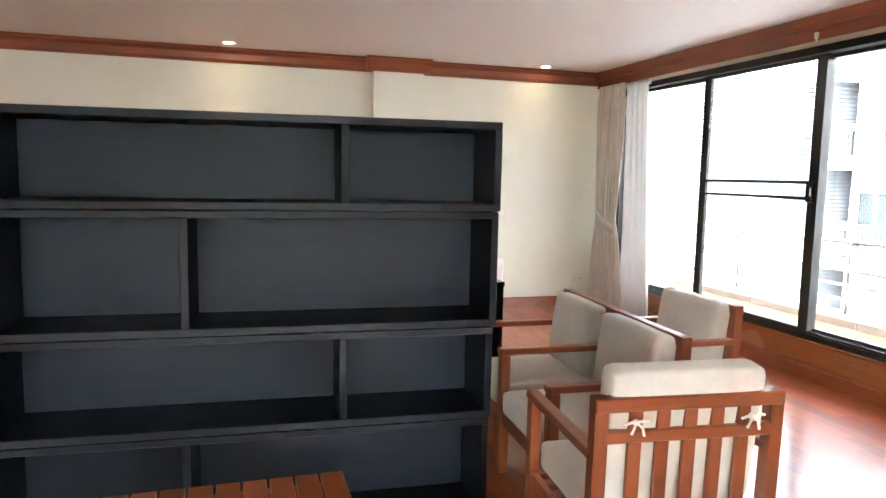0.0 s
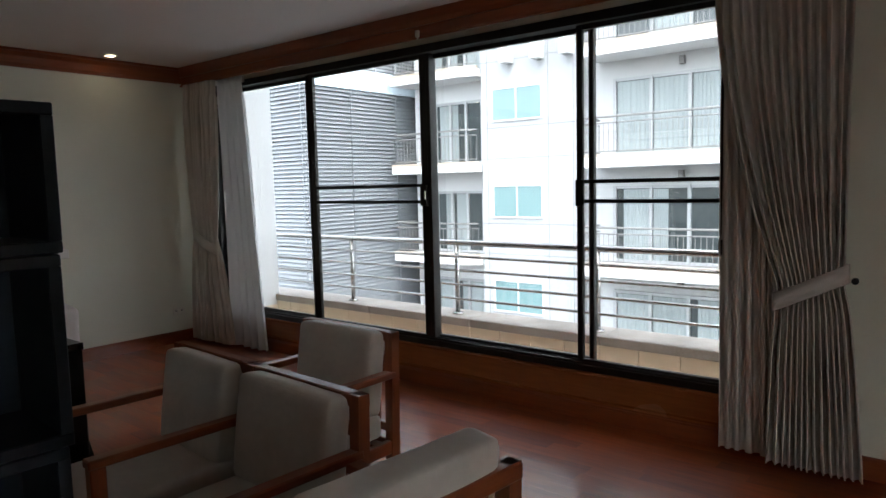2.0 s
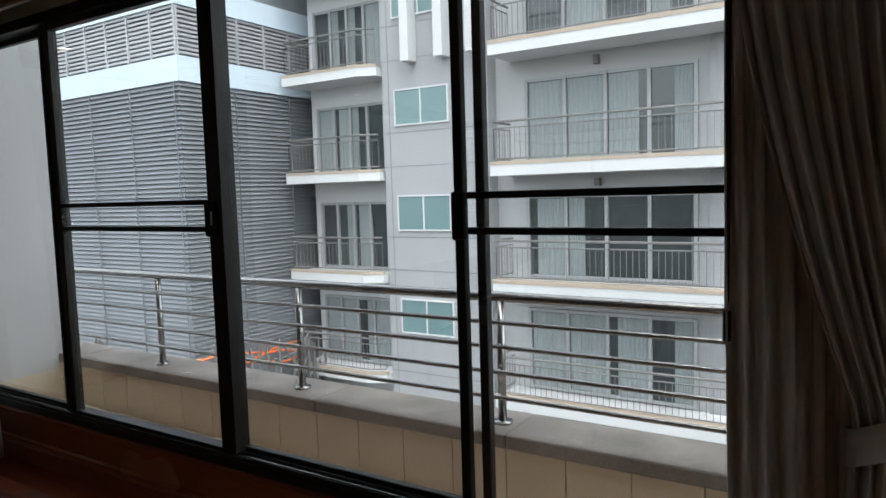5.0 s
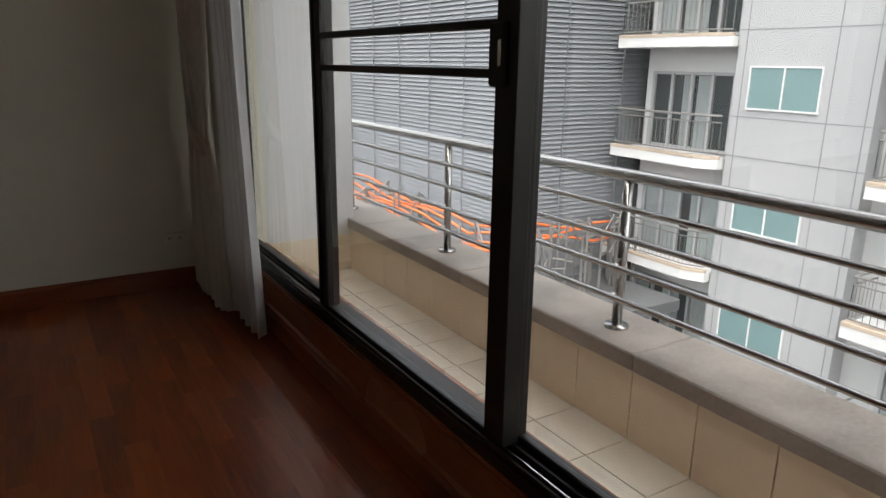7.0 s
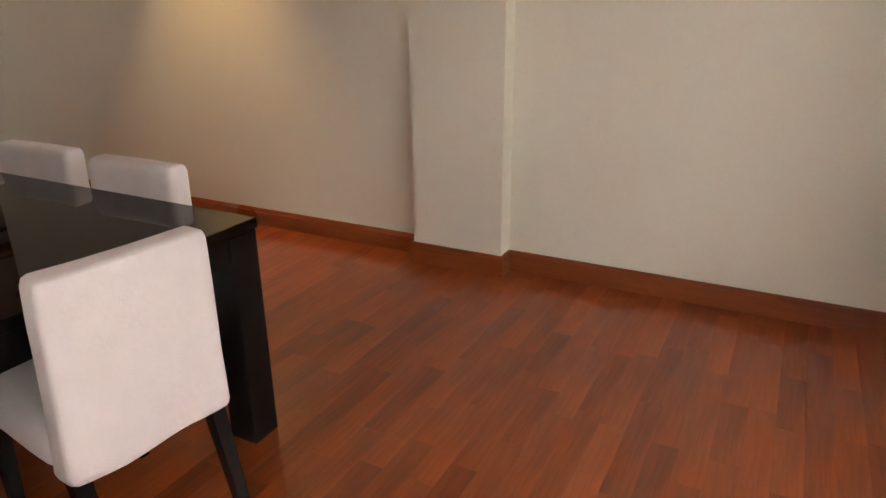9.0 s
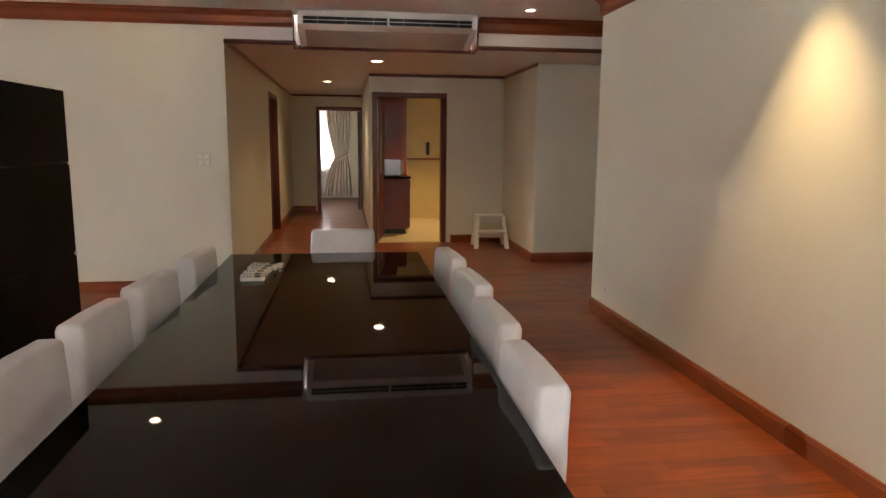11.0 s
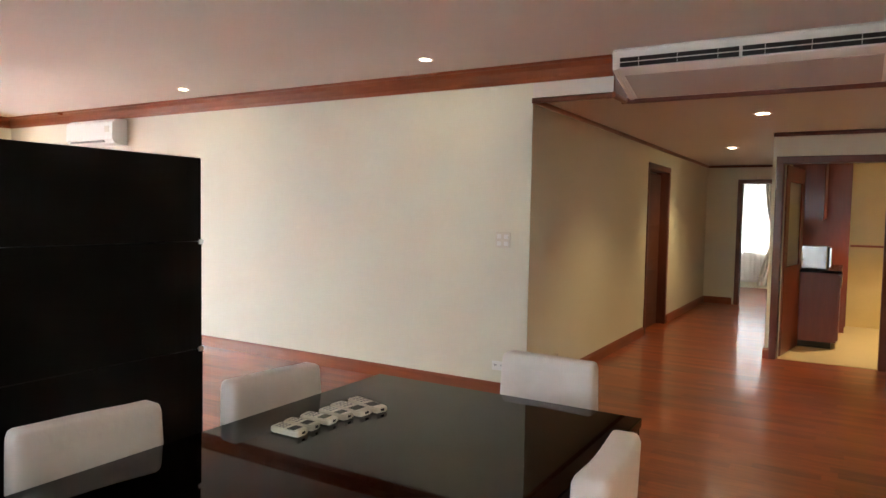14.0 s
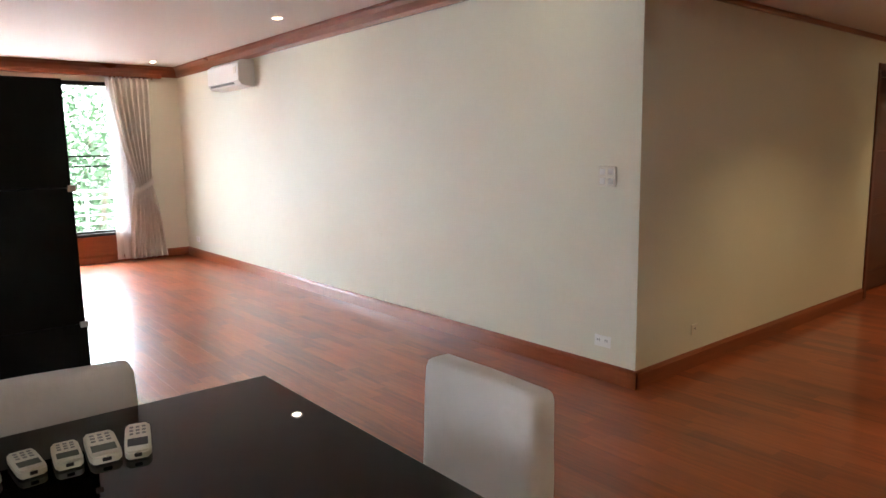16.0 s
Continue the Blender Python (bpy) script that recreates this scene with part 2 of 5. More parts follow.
def box(bm, lo, hi, bev=0.0, m=None, seg=1):
    b = bmesh.new()
    bmesh.ops.create_cube(b, size=1)
    c = [(lo[i] + hi[i]) / 2 for i in range(3)]
    s = [abs(hi[i] - lo[i]) for i in range(3)]
    for v in b.verts:
        v.co = Vector([c[i] + v.co[i] * s[i] for i in range(3)])
    if bev:
        bmesh.ops.bevel(b, geom=list(b.edges), offset=min(bev, min(s) * 0.45), segments=seg, affect="EDGES", profile=0.5)
    return merge(bm, b, m)


def boxes(*spans, bev=0.0, seg=1):
    bm = bmesh.new()
    for lo, hi in spans:
        box(bm, lo, hi, bev, None, seg)
    return bm


def cyl(bm, p0, p1, r, r2=None, n=12):
    a, b = Vector(p0), Vector(p1)
    t = bmesh.new()
    bmesh.ops.create_cone(t, cap_ends=True, segments=n, radius1=r, radius2=r if r2 is None else r2, depth=(b - a).length)
    q = (b - a).to_track_quat("Z", "Y").to_matrix().to_4x4()
    return merge(bm, t, Matrix.Translation((a + b) / 2) @ q)


def tube(bm, pts, r, n=8):
    """A round rod along a line of points."""
    rings = []
    pts = [Vector(p) for p in pts]
    for i, p in enumerate(pts):
        d = (pts[min(i + 1, len(pts) - 1)] - pts[max(i - 1, 0)]).normalized()
        u = d.cross(Vector((0.13, 0.21, 1)) if abs(d.z) < 0.95 else Vector((1, 0.1, 0))).normalized()
        w = d.cross(u)
        rings.append([bm.verts.new(p + (u * math.cos(a) + w * math.sin(a)) * r) for a in [2 * math.pi * k / n for k in range(n)]])
    for a, b in zip(rings, rings[1:]):
        for k in range(n):
            bm.faces.new((a[k], a[(k + 1) % n], b[(k + 1) % n], b[k]))
    bm.faces.new(rings[0][::-1])
    bm.faces.new(rings[-1])
    return bm


def tapered(bm, lo0, hi0, lo1, hi1):
    """A leg: a rectangle at the foot (lo0..hi0) that runs to another at the top (lo1..hi1)."""
    vs = []
    for lo, hi in ((lo0, hi0), (lo1, hi1)):
        z = lo[2]
        vs.append([bm.verts.new(c) for c in ((lo[0], lo[1], z), (hi[0], lo[1], z), (hi[0], hi[1], z), (lo[0], hi[1], z))])
    a, b = vs
    bm.faces.new(a[::-1])
    bm.faces.new(b)
    for k in range(4):
        bm.faces.new((a[k], a[(k + 1) % 4], b[(k + 1) % 4], b[k]))
    return bm


def rounded(w, d, h, r, n=10):
    """A box w x d x h with round edges of radius r, resting on z = 0, as a grid that can be shaped further."""
    bm = bmesh.new()
    bmesh.ops.create_cube(bm, size=2)
    bmesh.ops.subdivide_edges(bm, edges=list(bm.edges), cuts=n, use_grid_fill=True)
    half = (w / 2, d / 2, h / 2)
    for v in bm.verts:
        p = Vector([math.copysign(abs(c) ** 0.62, c) * half[i] for i, c in enumerate(v.co)])
        q = Vector([max(-(half[i] - r), min(half[i] - r, p[i])) for i in range(3)])
        if (p - q).length > 1e-6:
            p = q + (p - q).normalized() * r
        v.co = p + Vector((0, 0, h / 2))
    return bm


def pillow(w, d, h, puff=0.02, n=10, corner=0.035):
    """A stuffed cushion w x d x h, resting on z = 0, its faces swelling towards the middle."""
    bm = rounded(w, d, h, min(corner, h * 0.45), n)
    for v in bm.verts:
        x, y, z = v.co.x / (w / 2), v.co.y / (d / 2), v.co.z / (h / 2) - 1
        v.co.z += puff * z * max(0, (1 - x ** 4) * (1 - y ** 4))
        v.co.y += puff * 0.5 * y * max(0, (1 - x ** 4) * (1 - z * z))
        v.co.x += puff * 0.5 * x * max(0, (1 - y ** 4) * (1 - z * z))
        v.co += noise.noise_vector(v.co * 6) * 0.004
    return bm


def prism(bm, outline, z0, z1):
    """A flat outline (x, y) pulled up from z0 to z1."""
    lo = [bm.verts.new((x, y, z0)) for x, y in outline]
    hi = [bm.verts.new((x, y, z1)) for x, y in outline]
    bm.faces.new(lo[::-1])
    bm.faces.new(hi)
    for k in range(len(outline)):
        j = (k + 1) % len(outline)
        bm.faces.new((lo[k], lo[j], hi[j], hi[k]))
    bmesh.ops.recalc_face_normals(bm, faces=list(bm.faces))
    return bm


def run(bm, p0, p1, n, profile):
    """A moulding from p0 to p1; profile: (out along n, height) pairs, closed."""
    a, b, n = Vector(p0), Vector(p1), Vector(n)
    ends = [[bm.verts.new(p + n * o + Vector((0, 0, h))) for o, h in profile] for p in (a, b)]
    fs = [bm.faces.new(ends[0]), bm.faces.new(ends[1][::-1])]
    for k in range(len(profile)):
        j = (k + 1) % len(profile)
        fs.append(bm.faces.new((ends[0][k], ends[1][k], ends[1][j], ends[0][j])))
    bmesh.ops.recalc_face_normals(bm, faces=fs)
    return bm


CROWN = [(0, 0), (0.012, 0), (0.016, 0.012), (0.03, 0.03), (0.034, 0.085), (0.06, 0.112), (0.075, 0.118), (0.075, 0.138), (0, 0.138)]
SKIRT = [(0, 0), (0.018, 0), (0.018, 0.088), (0.013, 0.096), (0.012, 0.103), (0.006, 0.11), (0, 0.11)]
THIN = [(0, 0), (0.02, 0), (0.026, 0.012), (0.026, 0.032), (0.012, 0.042), (0, 0.042)]


# ---- the room: walls, ceilings, openings ----
XW, XE, YN, YS, ZC, ZS = -4.12, 3.72, 6.63, -4.05, 2.595, 2.34   # long wall, window wall, far wall, rear wall, ceiling, lowered ceiling
WIN_Y0, WIN_Y1, SILL, HEAD = 1.25, 6.32, 0.305, 2.42


def structure(name, bm, material, label):
    return part(name, bm, material, None, label, kind="structure")


structure("wall_north", boxes(((-3.05, YN, 0), (XE + 0.25, YN + 0.16, ZC)), ((1.035, YN - 0.11, 0), (1.55, YN, ZC))), WALL, "cream painted plaster wall with a shallow pilaster")
structure("wall_west", boxes(((XW - 0.16, YS - 0.2, 0), (XW, 3.44, ZC))), WALL, "long cream painted plaster wall")
structure("wall_east", boxes(((XE, YS - 0.2, 0), (XE + 0.2, WIN_Y0, ZC)), ((XE, WIN_Y1, 0), (XE + 0.2, YN, ZC)),
                             ((XE, WIN_Y0, HEAD), (XE + 0.2, WIN_Y1, ZC))), WALL, "cream painted wall round the balcony windows")
structure("wall_under_window", boxes(((XE, WIN_Y0, 0), (XE + 0.2, WIN_Y1, SILL - 0.02))), PANEL_Y, "low wall clad in orange timber under the windows")
BW0, BW1, BWS, BWH = -3.42, 1.6, 0.36, 2.36
structure("wall_south", boxes(((XW, YS - 0.2, 0), (BW0, YS, ZC)), ((BW1, YS - 0.2, 0), (XE, YS, ZC)),
                              ((BW0, YS - 0.2, BWH), (BW1, YS, ZC)), ((BW0, YS - 0.2, 0), (BW1, YS, BWS))), WALL, "cream painted rear wall with a window")
structure("ceiling", boxes(((XW - 0.16, YS - 0.2, ZC), (XE + 0.2, YN + 0.16, ZC + 0.12)), ((XW, YN + 0.16, ZC), (-3.05, 8.4, ZC + 0.12))), CEIL, "flat white painted ceiling")

# lowered ceiling of the hall, notched for the air conditioner
NX, NY0, NY1 = -4.42, 4.06, 5.80
bm = bmesh.new()
prism(bm, [(XW, 3.44), (XW, NY0), (NX, NY0 + 0.0), (NX, NY1), (XW, NY1), (XW, 8.4), (-12.2, 8.4), (-12.2, 3.44)], ZS, ZC + 0.12)
structure("ceiling_hall", bm, CEIL, "lowered white ceiling of the hall")
structure("wall_hall_south", boxes(((-7.66, 3.28, 0), (XW - 0.16, 3.44, ZC)), ((-11.6, 3.28, 0), (-8.76, 3.44, ZC)), ((-8.76, 3.28, 2.08), (-7.66, 3.44, ZC))), WALL, "cream painted hall wall with a doorway")
structure("wall_hall_end", boxes(((-11.76, 3.28, 0), (-11.6, 3.96, ZS)), ((-11.76, 4.86, 0), (-11.6, 5.2, ZS)), ((-11.76, 3.96, 2.06), (-11.6, 4.86, ZS))), WALL, "cream painted end wall of the hall with a bedroom doorway")
structure("wall_kitchen", boxes(((-7.2, 4.85, 0), (-7.06, 4.91, ZS)), ((-7.2, 5.90, 0), (-7.06, 6.76, ZS)), ((-7.2, 4.91, 2.06), (-7.06, 5.90, ZS))), WALL, "cream painted wall round the kitchen doorway")
structure("wall_hall_north", boxes(((-11.6, 4.85, 0), (-7.2, 4.97, ZS))), WALL, "cream painted hall wall")
bm = boxes(((-7.06, 6.74, 0), (-5.38, 8.4, ZS)), bev=0.02, seg=2)
structure("wall_foyer_block", bm, WALL, "cream painted projecting wall beside the entrance")
structure("wall_foyer_end", boxes(((-5.38, 8.25, 0), (-2.9, 8.4, ZC)), ((-3.05, YN + 0.16, 0), (-2.9, 8.25, ZC))), WALL, "cream painted end wall of the entrance")

# mouldings
bm = bmesh.new()
CZ = ZC - 0.138
run(bm, (-3.05, YN, CZ), (1.035, YN, CZ), (0, -1, 0), CROWN)
run(bm, (0.96, YN - 0.11, CZ), (1.625, YN - 0.11, CZ), (0, -1, 0), CROWN)
run(bm, (1.55, YN, CZ), (XE, YN, CZ), (0, -1, 0), CROWN)
run(bm, (XW, YS, CZ), (XE, YS, CZ), (0, 1, 0), CROWN)
structure("crown_moulding_x", bm, TRIM_X, "red-brown timber crown moulding")
bm = bmesh.new()
run(bm, (XW, YS, CZ), (XW, NY0, CZ), (1, 0, 0), CROWN)
run(bm, (XW, NY1, CZ), (XW, 8.25, CZ), (1, 0, 0), CROWN)
run(bm, (1.035, YN - 0.11, CZ), (1.035, YN, CZ), (-1, 0, 0), CROWN)
run(bm, (1.55, YN - 0.11, CZ), (1.55, YN, CZ), (1, 0, 0), CROWN)
structure("crown_moulding_y", bm, TRIM_Y, "red-brown timber crown moulding")
# pelmet over the windows
bm = boxes(((XE - 0.135, YS, 2.43), (XE - 0.115, YN - 0.03, ZC)), ((XE - 0.115, YS, 2.585), (XE, YN - 0.03, ZC)))
run(bm, (XE - 0.135, YS, 2.51), (XE - 0.135, YN - 0.03, 2.51), (-1, 0, 0), [(0, 0), (0.012, 0), (0.02, 0.03), (0.045, 0.075), (0.05, 0.09), (0.05, 0.109), (0, 0.109)])
run(bm, (XE - 0.135, YS, 2.425), (XE - 0.135, YN - 0.03, 2.425), (-1, 0, 0), [(0, 0), (0.012, 0.0), (0.015, 0.008), (0.012, 0.016), (0, 0.016)])
structure("pelmet", bm, TRIM_Y, "red-brown timber pelmet board over the curtains")
bm = boxes(((BW0 - 0.45, YS, 2.43), (BW1 + 0.5, YS + 0.12, 2.48)), bev=0.004)
structure("pelmet_rear", bm, TRIM_X, "red-brown timber pelmet over the rear window")
# thin trims round the lowered ceiling
bm = bmesh.new()
ZT = ZS - 0.04
run(bm, (XW, 3.44, ZT), (XW, NY0, ZT), (1, 0, 0), THIN)
run(bm, (XW, NY1, ZT), (XW, 8.25, ZT), (1, 0, 0), THIN)
run(bm, (NX, NY0 - 0.02, ZT), (NX, NY1 + 0.02, ZT), (1, 0, 0), THIN)
run(bm, (-7.06, 4.85, ZT), (-7.06, 6.74, ZT), (1, 0, 0), THIN)
run(bm, (-11.6, 3.44, ZT), (-11.6, 4.85, ZT), (1, 0, 0), THIN)
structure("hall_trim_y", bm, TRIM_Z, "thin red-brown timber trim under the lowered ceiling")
bm = bmesh.new()
run(bm, (-11.6, 3.44, ZT), (XW, 3.44, ZT), (0, 1, 0), THIN)
run(bm, (NX, NY0, ZT), (XW + 0.026, NY0, ZT), (0, 1, 0), THIN)
run(bm, (NX, NY1, ZT), (XW + 0.026, NY1, ZT), (0, -1, 0), THIN)
run(bm, (-7.06, 6.74, ZT), (-5.36, 6.74, ZT), (0, -1, 0), THIN)
structure("hall_trim_x", bm, TRIM_X, "thin red-brown timber trim under the lowered ceiling")
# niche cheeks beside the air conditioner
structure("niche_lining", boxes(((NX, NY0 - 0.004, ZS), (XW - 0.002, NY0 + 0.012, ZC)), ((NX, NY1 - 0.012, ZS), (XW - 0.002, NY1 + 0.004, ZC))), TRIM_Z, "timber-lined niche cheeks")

# baseboards
bm = bmesh.new()
run(bm, (-3.05, YN, 0), (1.035, YN, 0), (0, -1, 0), SKIRT)
run(bm, (1.017, YN - 0.11, 0), (1.568, YN - 0.11, 0), (0, -1, 0), SKIRT)
run(bm, (1.55, YN, 0), (XE, YN, 0), (0, -1, 0), SKIRT)
run(bm, (XW, YS, 0), (XE, YS, 0), (0, 1, 0), SKIRT)
run(bm, (-7.61, 3.44, 0), (XW + 0.018, 3.44, 0), (0, 1, 0), SKIRT)
run(bm, (-11.6, 3.44, 0), (-8.81, 3.44, 0), (0, 1, 0), SKIRT)
run(bm, (-11.6, 4.85, 0), (-7.06, 4.85, 0), (0, -1, 0), SKIRT)
run(bm, (-7.06, 6.74, 0), (-5.362, 6.74, 0), (0, -1, 0), SKIRT)
structure("baseboard_x", bm, TRIM_X, "red-brown timber baseboard")
bm = bmesh.new()
run(bm, (XW, YS, 0), (XW, 3.458, 0), (1, 0, 0), SKIRT)
run(bm, (XE, YS, 0), (XE, YN, 0), (-1, 0, 0), SKIRT)
run(bm, (1.035, YN - 0.11, 0), (1.035, YN, 0), (-1, 0, 0), SKIRT)
run(bm, (1.55, YN - 0.11, 0), (1.55, YN, 0), (1, 0, 0), SKIRT)
run(bm, (-3.05, YN, 0), (-3.05, 8.25, 0), (-1, 0, 0), SKIRT)
run(bm, (-7.06, 5.99, 0), (-7.06, 6.74, 0), (1, 0, 0), SKIRT)
run(bm, (-7.06, 4.832, 0), (-7.06, 4.89, 0), (1, 0, 0), SKIRT)
run(bm, (-5.38, 6.722, 0), (-5.38, 8.25, 0), (1, 0, 0), SKIRT)
run(bm, (-11.6, 3.44, 0), (-11.6, 3.9, 0), (1, 0, 0), SKIRT)
structure("baseboard_y", bm, TRIM_Y, "red-brown timber baseboard")
bm = bmesh.new()
run(bm, (XE, WIN_Y0, SILL - 0.035), (XE, WIN_Y1, SILL - 0.035), (-1, 0, 0), [(0, 0), (0.012, 0.002), (0.016, 0.012), (0.012, 0.024), (0, 0.026)])
run(bm, (XE, WIN_Y0, 0.11), (XE, WIN_Y1, 0.11), (-1, 0, 0), [(0, 0), (0.014, 0.0), (0.014, 0.012), (0, 0.02)])
structure("sill_trim", bm, PANEL_Y, "orange timber edge under the window frame")

# floors under the parquet
structure("floor", boxes(((-12.0, YS - 0.2, -0.16), (XE + 0.2, 8.4, -0.012))), FLOOR_BASE, "timber parquet floor")


# ---- balcony windows ----
def window_pane(parent, lo, hi):
    ob = part("pane", boxes((lo, hi)), PANE, parent)
    ob.visible_shadow = False
    return ob


win = thing("window_1", "black aluminium sliding balcony windows with clear glass", "window", kind="structure")
fx0, fx1 = XE - 0.012, XE + 0.13
part("window_frame", boxes(((fx0, WIN_Y0, SILL - 0.01), (fx1, WIN_Y1, SILL + 0.032)), ((fx0, WIN_Y0, HEAD - 0.055), (fx1, WIN_Y1, HEAD)),
                           ((fx0, WIN_Y0, SILL), (fx1, WIN_Y0 + 0.05, HEAD)), ((fx0, WIN_Y1 - 0.05, SILL), (fx1, WIN_Y1, HEAD)),
                           ((fx0 + 0.004, WIN_Y0, SILL + 0.032), (fx0 + 0.012, WIN_Y1, SILL + 0.05)), ((fx0 + 0.055, WIN_Y0, SILL + 0.032), (fx0 + 0.063, WIN_Y1, SILL + 0.05)), bev=0.003), FRAME, win)
part("sill_track", boxes(((fx0 + 0.0295, WIN_Y0 + 0.05, SILL + 0.033), (fx0 + 0.0335, WIN_Y1 - 0.05, SILL + 0.046))), STEEL, win, "bright metal sliding track")
# sashes: from, to, plane, mid bars
for y0, y1, px, bars, sa, sb in ((4.95, 6.27, 0.075, False, 0.06, 0.075), (3.69, 4.958, 0.03, True, 0.068, 0.06), (2.445, 3.75, 0.09, False, 0.035, 0.07), (1.27, 2.53, 0.03, True, 0.06, 0.036)):
    x0, x1 = XE + px - 0.018, XE + px + 0.018
    z0, z1 = SILL + 0.036, HEAD - 0.058
    sash = part("sash", boxes(((x0, y0, z0), (x1, y0 + sa, z1)), ((x0, y1 - sb, z0), (x1, y1, z1)), ((x0, y0 + sa, z0), (x1, y1 - sb, z0 + 0.025)),
                              ((x0, y0 + sa, z1 - 0.03), (x1, y1 - sb, z1)), bev=0.003), FRAME, win)
    window_pane(sash, (XE + px - 0.003, y0 + sa - 0.008, z0 + 0.02), (XE + px + 0.003, y1 - sb + 0.008, z1 - 0.025))
    if bars:
        part("mid_bar", boxes(((x0, y0 + sa, 1.435), (x1, y1 - sb, 1.458)), bev=0.003), FRAME, sash)
        part("mid_bar", boxes(((x0, y0 + sa, 1.318), (x1, y1 - sb, 1.341)), bev=0.003), FRAME, sash)
part("outer_mullion", boxes(((XE + 0.005, 3.66, SILL + 0.05), (XE + 0.06, 3.692, HEAD - 0.06)), ((XE + 0.005, 4.952, SILL + 0.05), (XE + 0.09, 4.975, HEAD - 0.06)), bev=0.002), FRAME, win)
latch = part("latch", boxes(((XE - 0.01, 3.695, 1.30), (XE + 0.014, 3.76, 1.45)), bev=0.006), FRAME, win, "black sliding latch")
part("latch_lever", boxes(((XE - 0.016, 3.703, 1.345), (XE - 0.008, 3.715, 1.41)), bev=0.003), CHROME, latch, "bright lever")
part("latch", boxes(((XE - 0.012, 2.475, 1.30), (XE + 0.014, 2.53, 1.46)), bev=0.006), FRAME, win, "black sliding latch")

# rear window
rw = thing("window_2", "black aluminium rear window with clear glass", "window", kind="structure")
part("window_frame", boxes(((BW0, YS - 0.12, BWS), (BW1, YS + 0.005, BWS + 0.04)), ((BW0, YS - 0.12, BWH - 0.05), (BW1, YS + 0.005, BWH)), ((BW0, YS - 0.12, BWS), (BW0 + 0.05, YS + 0.005, BWH)),
                           ((BW1 - 0.05, YS - 0.12, BWS), (BW1, YS + 0.005, BWH)), bev=0.003), FRAME, rw)
for k in range(4):
    a, b = BW0 + 0.05 + k * 1.23, BW0 + 0.05 + k * 1.23 + 1.229
    s = part("sash", boxes(((a, YS - 0.09, BWS + 0.04), (a + 0.05, YS - 0.05, BWH - 0.05)), ((b - 0.05, YS - 0.09, BWS + 0.04), (b, YS - 0.05, BWH - 0.05)),
                           ((a + 0.05, YS - 0.09, BWS + 0.04), (b - 0.05, YS - 0.05, BWS + 0.07)), bev=0.003), FRAME, rw)
    window_pane(s, (a + 0.04, YS - 0.073, BWS + 0.06), (b - 0.04, YS - 0.067, BWH - 0.05))
    part("mid_bar", boxes(((a + 0.05, YS - 0.085, 1.27), (b - 0.05, YS - 0.055, 1.29)), ((a + 0.05, YS - 0.085, 1.40), (b - 0.05, YS - 0.055, 1.42))), FRAME, s)
structure("wall_under_rear_window", boxes(((BW0, YS, 0.11), (BW1, YS + 0.012, BWS))), TRIM_X, "red-brown timber panel under the rear window")


# ---- doorways ----
def casing(name, axis, at, a, b, top, face, depth, label):
    """A door lining with architraves; axis: the way the opening spans."""
    t = thing(name, label, "door frame", kind="structure")
    w = 0.06
    for f0, f1 in ((face - depth - 0.012, face + 0.014),):
        for lo, hi in ((a - w, a + 0.012), (b - 0.012, b + w)):
            span = ((f0, lo, 0), (f1, hi, top)) if axis == "y" else ((lo, f0, 0), (hi, f1, top))
            part("jamb", boxes(span, bev=0.006), TRIM_Z, t)
        span = ((f0, a - w, top), (f1, b + w, top + w + 0.01)) if axis == "y" else ((a - w, f0, top), (b + w, f1, top + w + 0.01))
        part("head", boxes(span, bev=0.006), TRIM_Z, t)
    return t


casing("door_frame_1", "y", -7.06, 4.945, 5.865, 2.025, -7.06, 0.14, "dark red timber kitchen door frame")
casing("door_frame_2", "x", 3.44, -8.73, -7.69, 2.045, 3.44, 0.16, "dark red timber hall door frame")
casing("door_frame_3", "y", -11.6, 3.99, 4.83, 2.03, -11.6, 0.16, "dark red timber bedroom door frame")


def door_leaf(name, label, m, w=0.86, glazed=False):
    t = thing(name, label, "door", at=m, kind="structure")
    h = 2.02
    if glazed:
        part("leaf", boxes(((0, 0, 0.01), (w, 0.04, 0.95)), ((0, 0, 1.85), (w, 0.04, h)), ((0, 0, 0.95), (0.14, 0.04, 1.85)), ((w - 0.14, 0, 0.95), (w, 0.04, 1.85)), bev=0.003), KIT_RED, t)
        part("glazing", boxes(((0.135, 0.015, 0.945), (w - 0.135, 0.025, 1.855))), FROST, t, "frosted glass panel")
    else:
        leaf = part("leaf", boxes(((0, 0, 0.01), (w, 0.04, h)), bev=0.003), DOOR_WOOD, t)
        for z0, z1 in ((0.2, 0.75), (0.9, 1.35), (1.5, 1.88)):
            part("panel", boxes(((0.12, -0.008, z0), (w - 0.12, 0.048, z1)), bev=0.007), DOOR_WOOD, leaf)
    handle = bmesh.new()
    for s in (-1, 1):
        y = 0.02 + s * 0.028
        cyl(handle, (w - 0.06, y, 1.0), (w - 0.06, y + s * 0.03, 1.0), 0.012)
        tube(handle, [(w - 0.06, y + s * 0.03, 1.0), (w - 0.12, y + s * 0.032, 1.0), (w - 0.17, y + s * 0.028, 1.0)], 0.009)
        box(handle, (w - 0.085, y - 0.006, 0.93), (w - 0.035, y + 0.006, 1.08), 0.004)
    part("door_handle", handle, CHROME, t, "brushed metal lever handle", True)
    return t


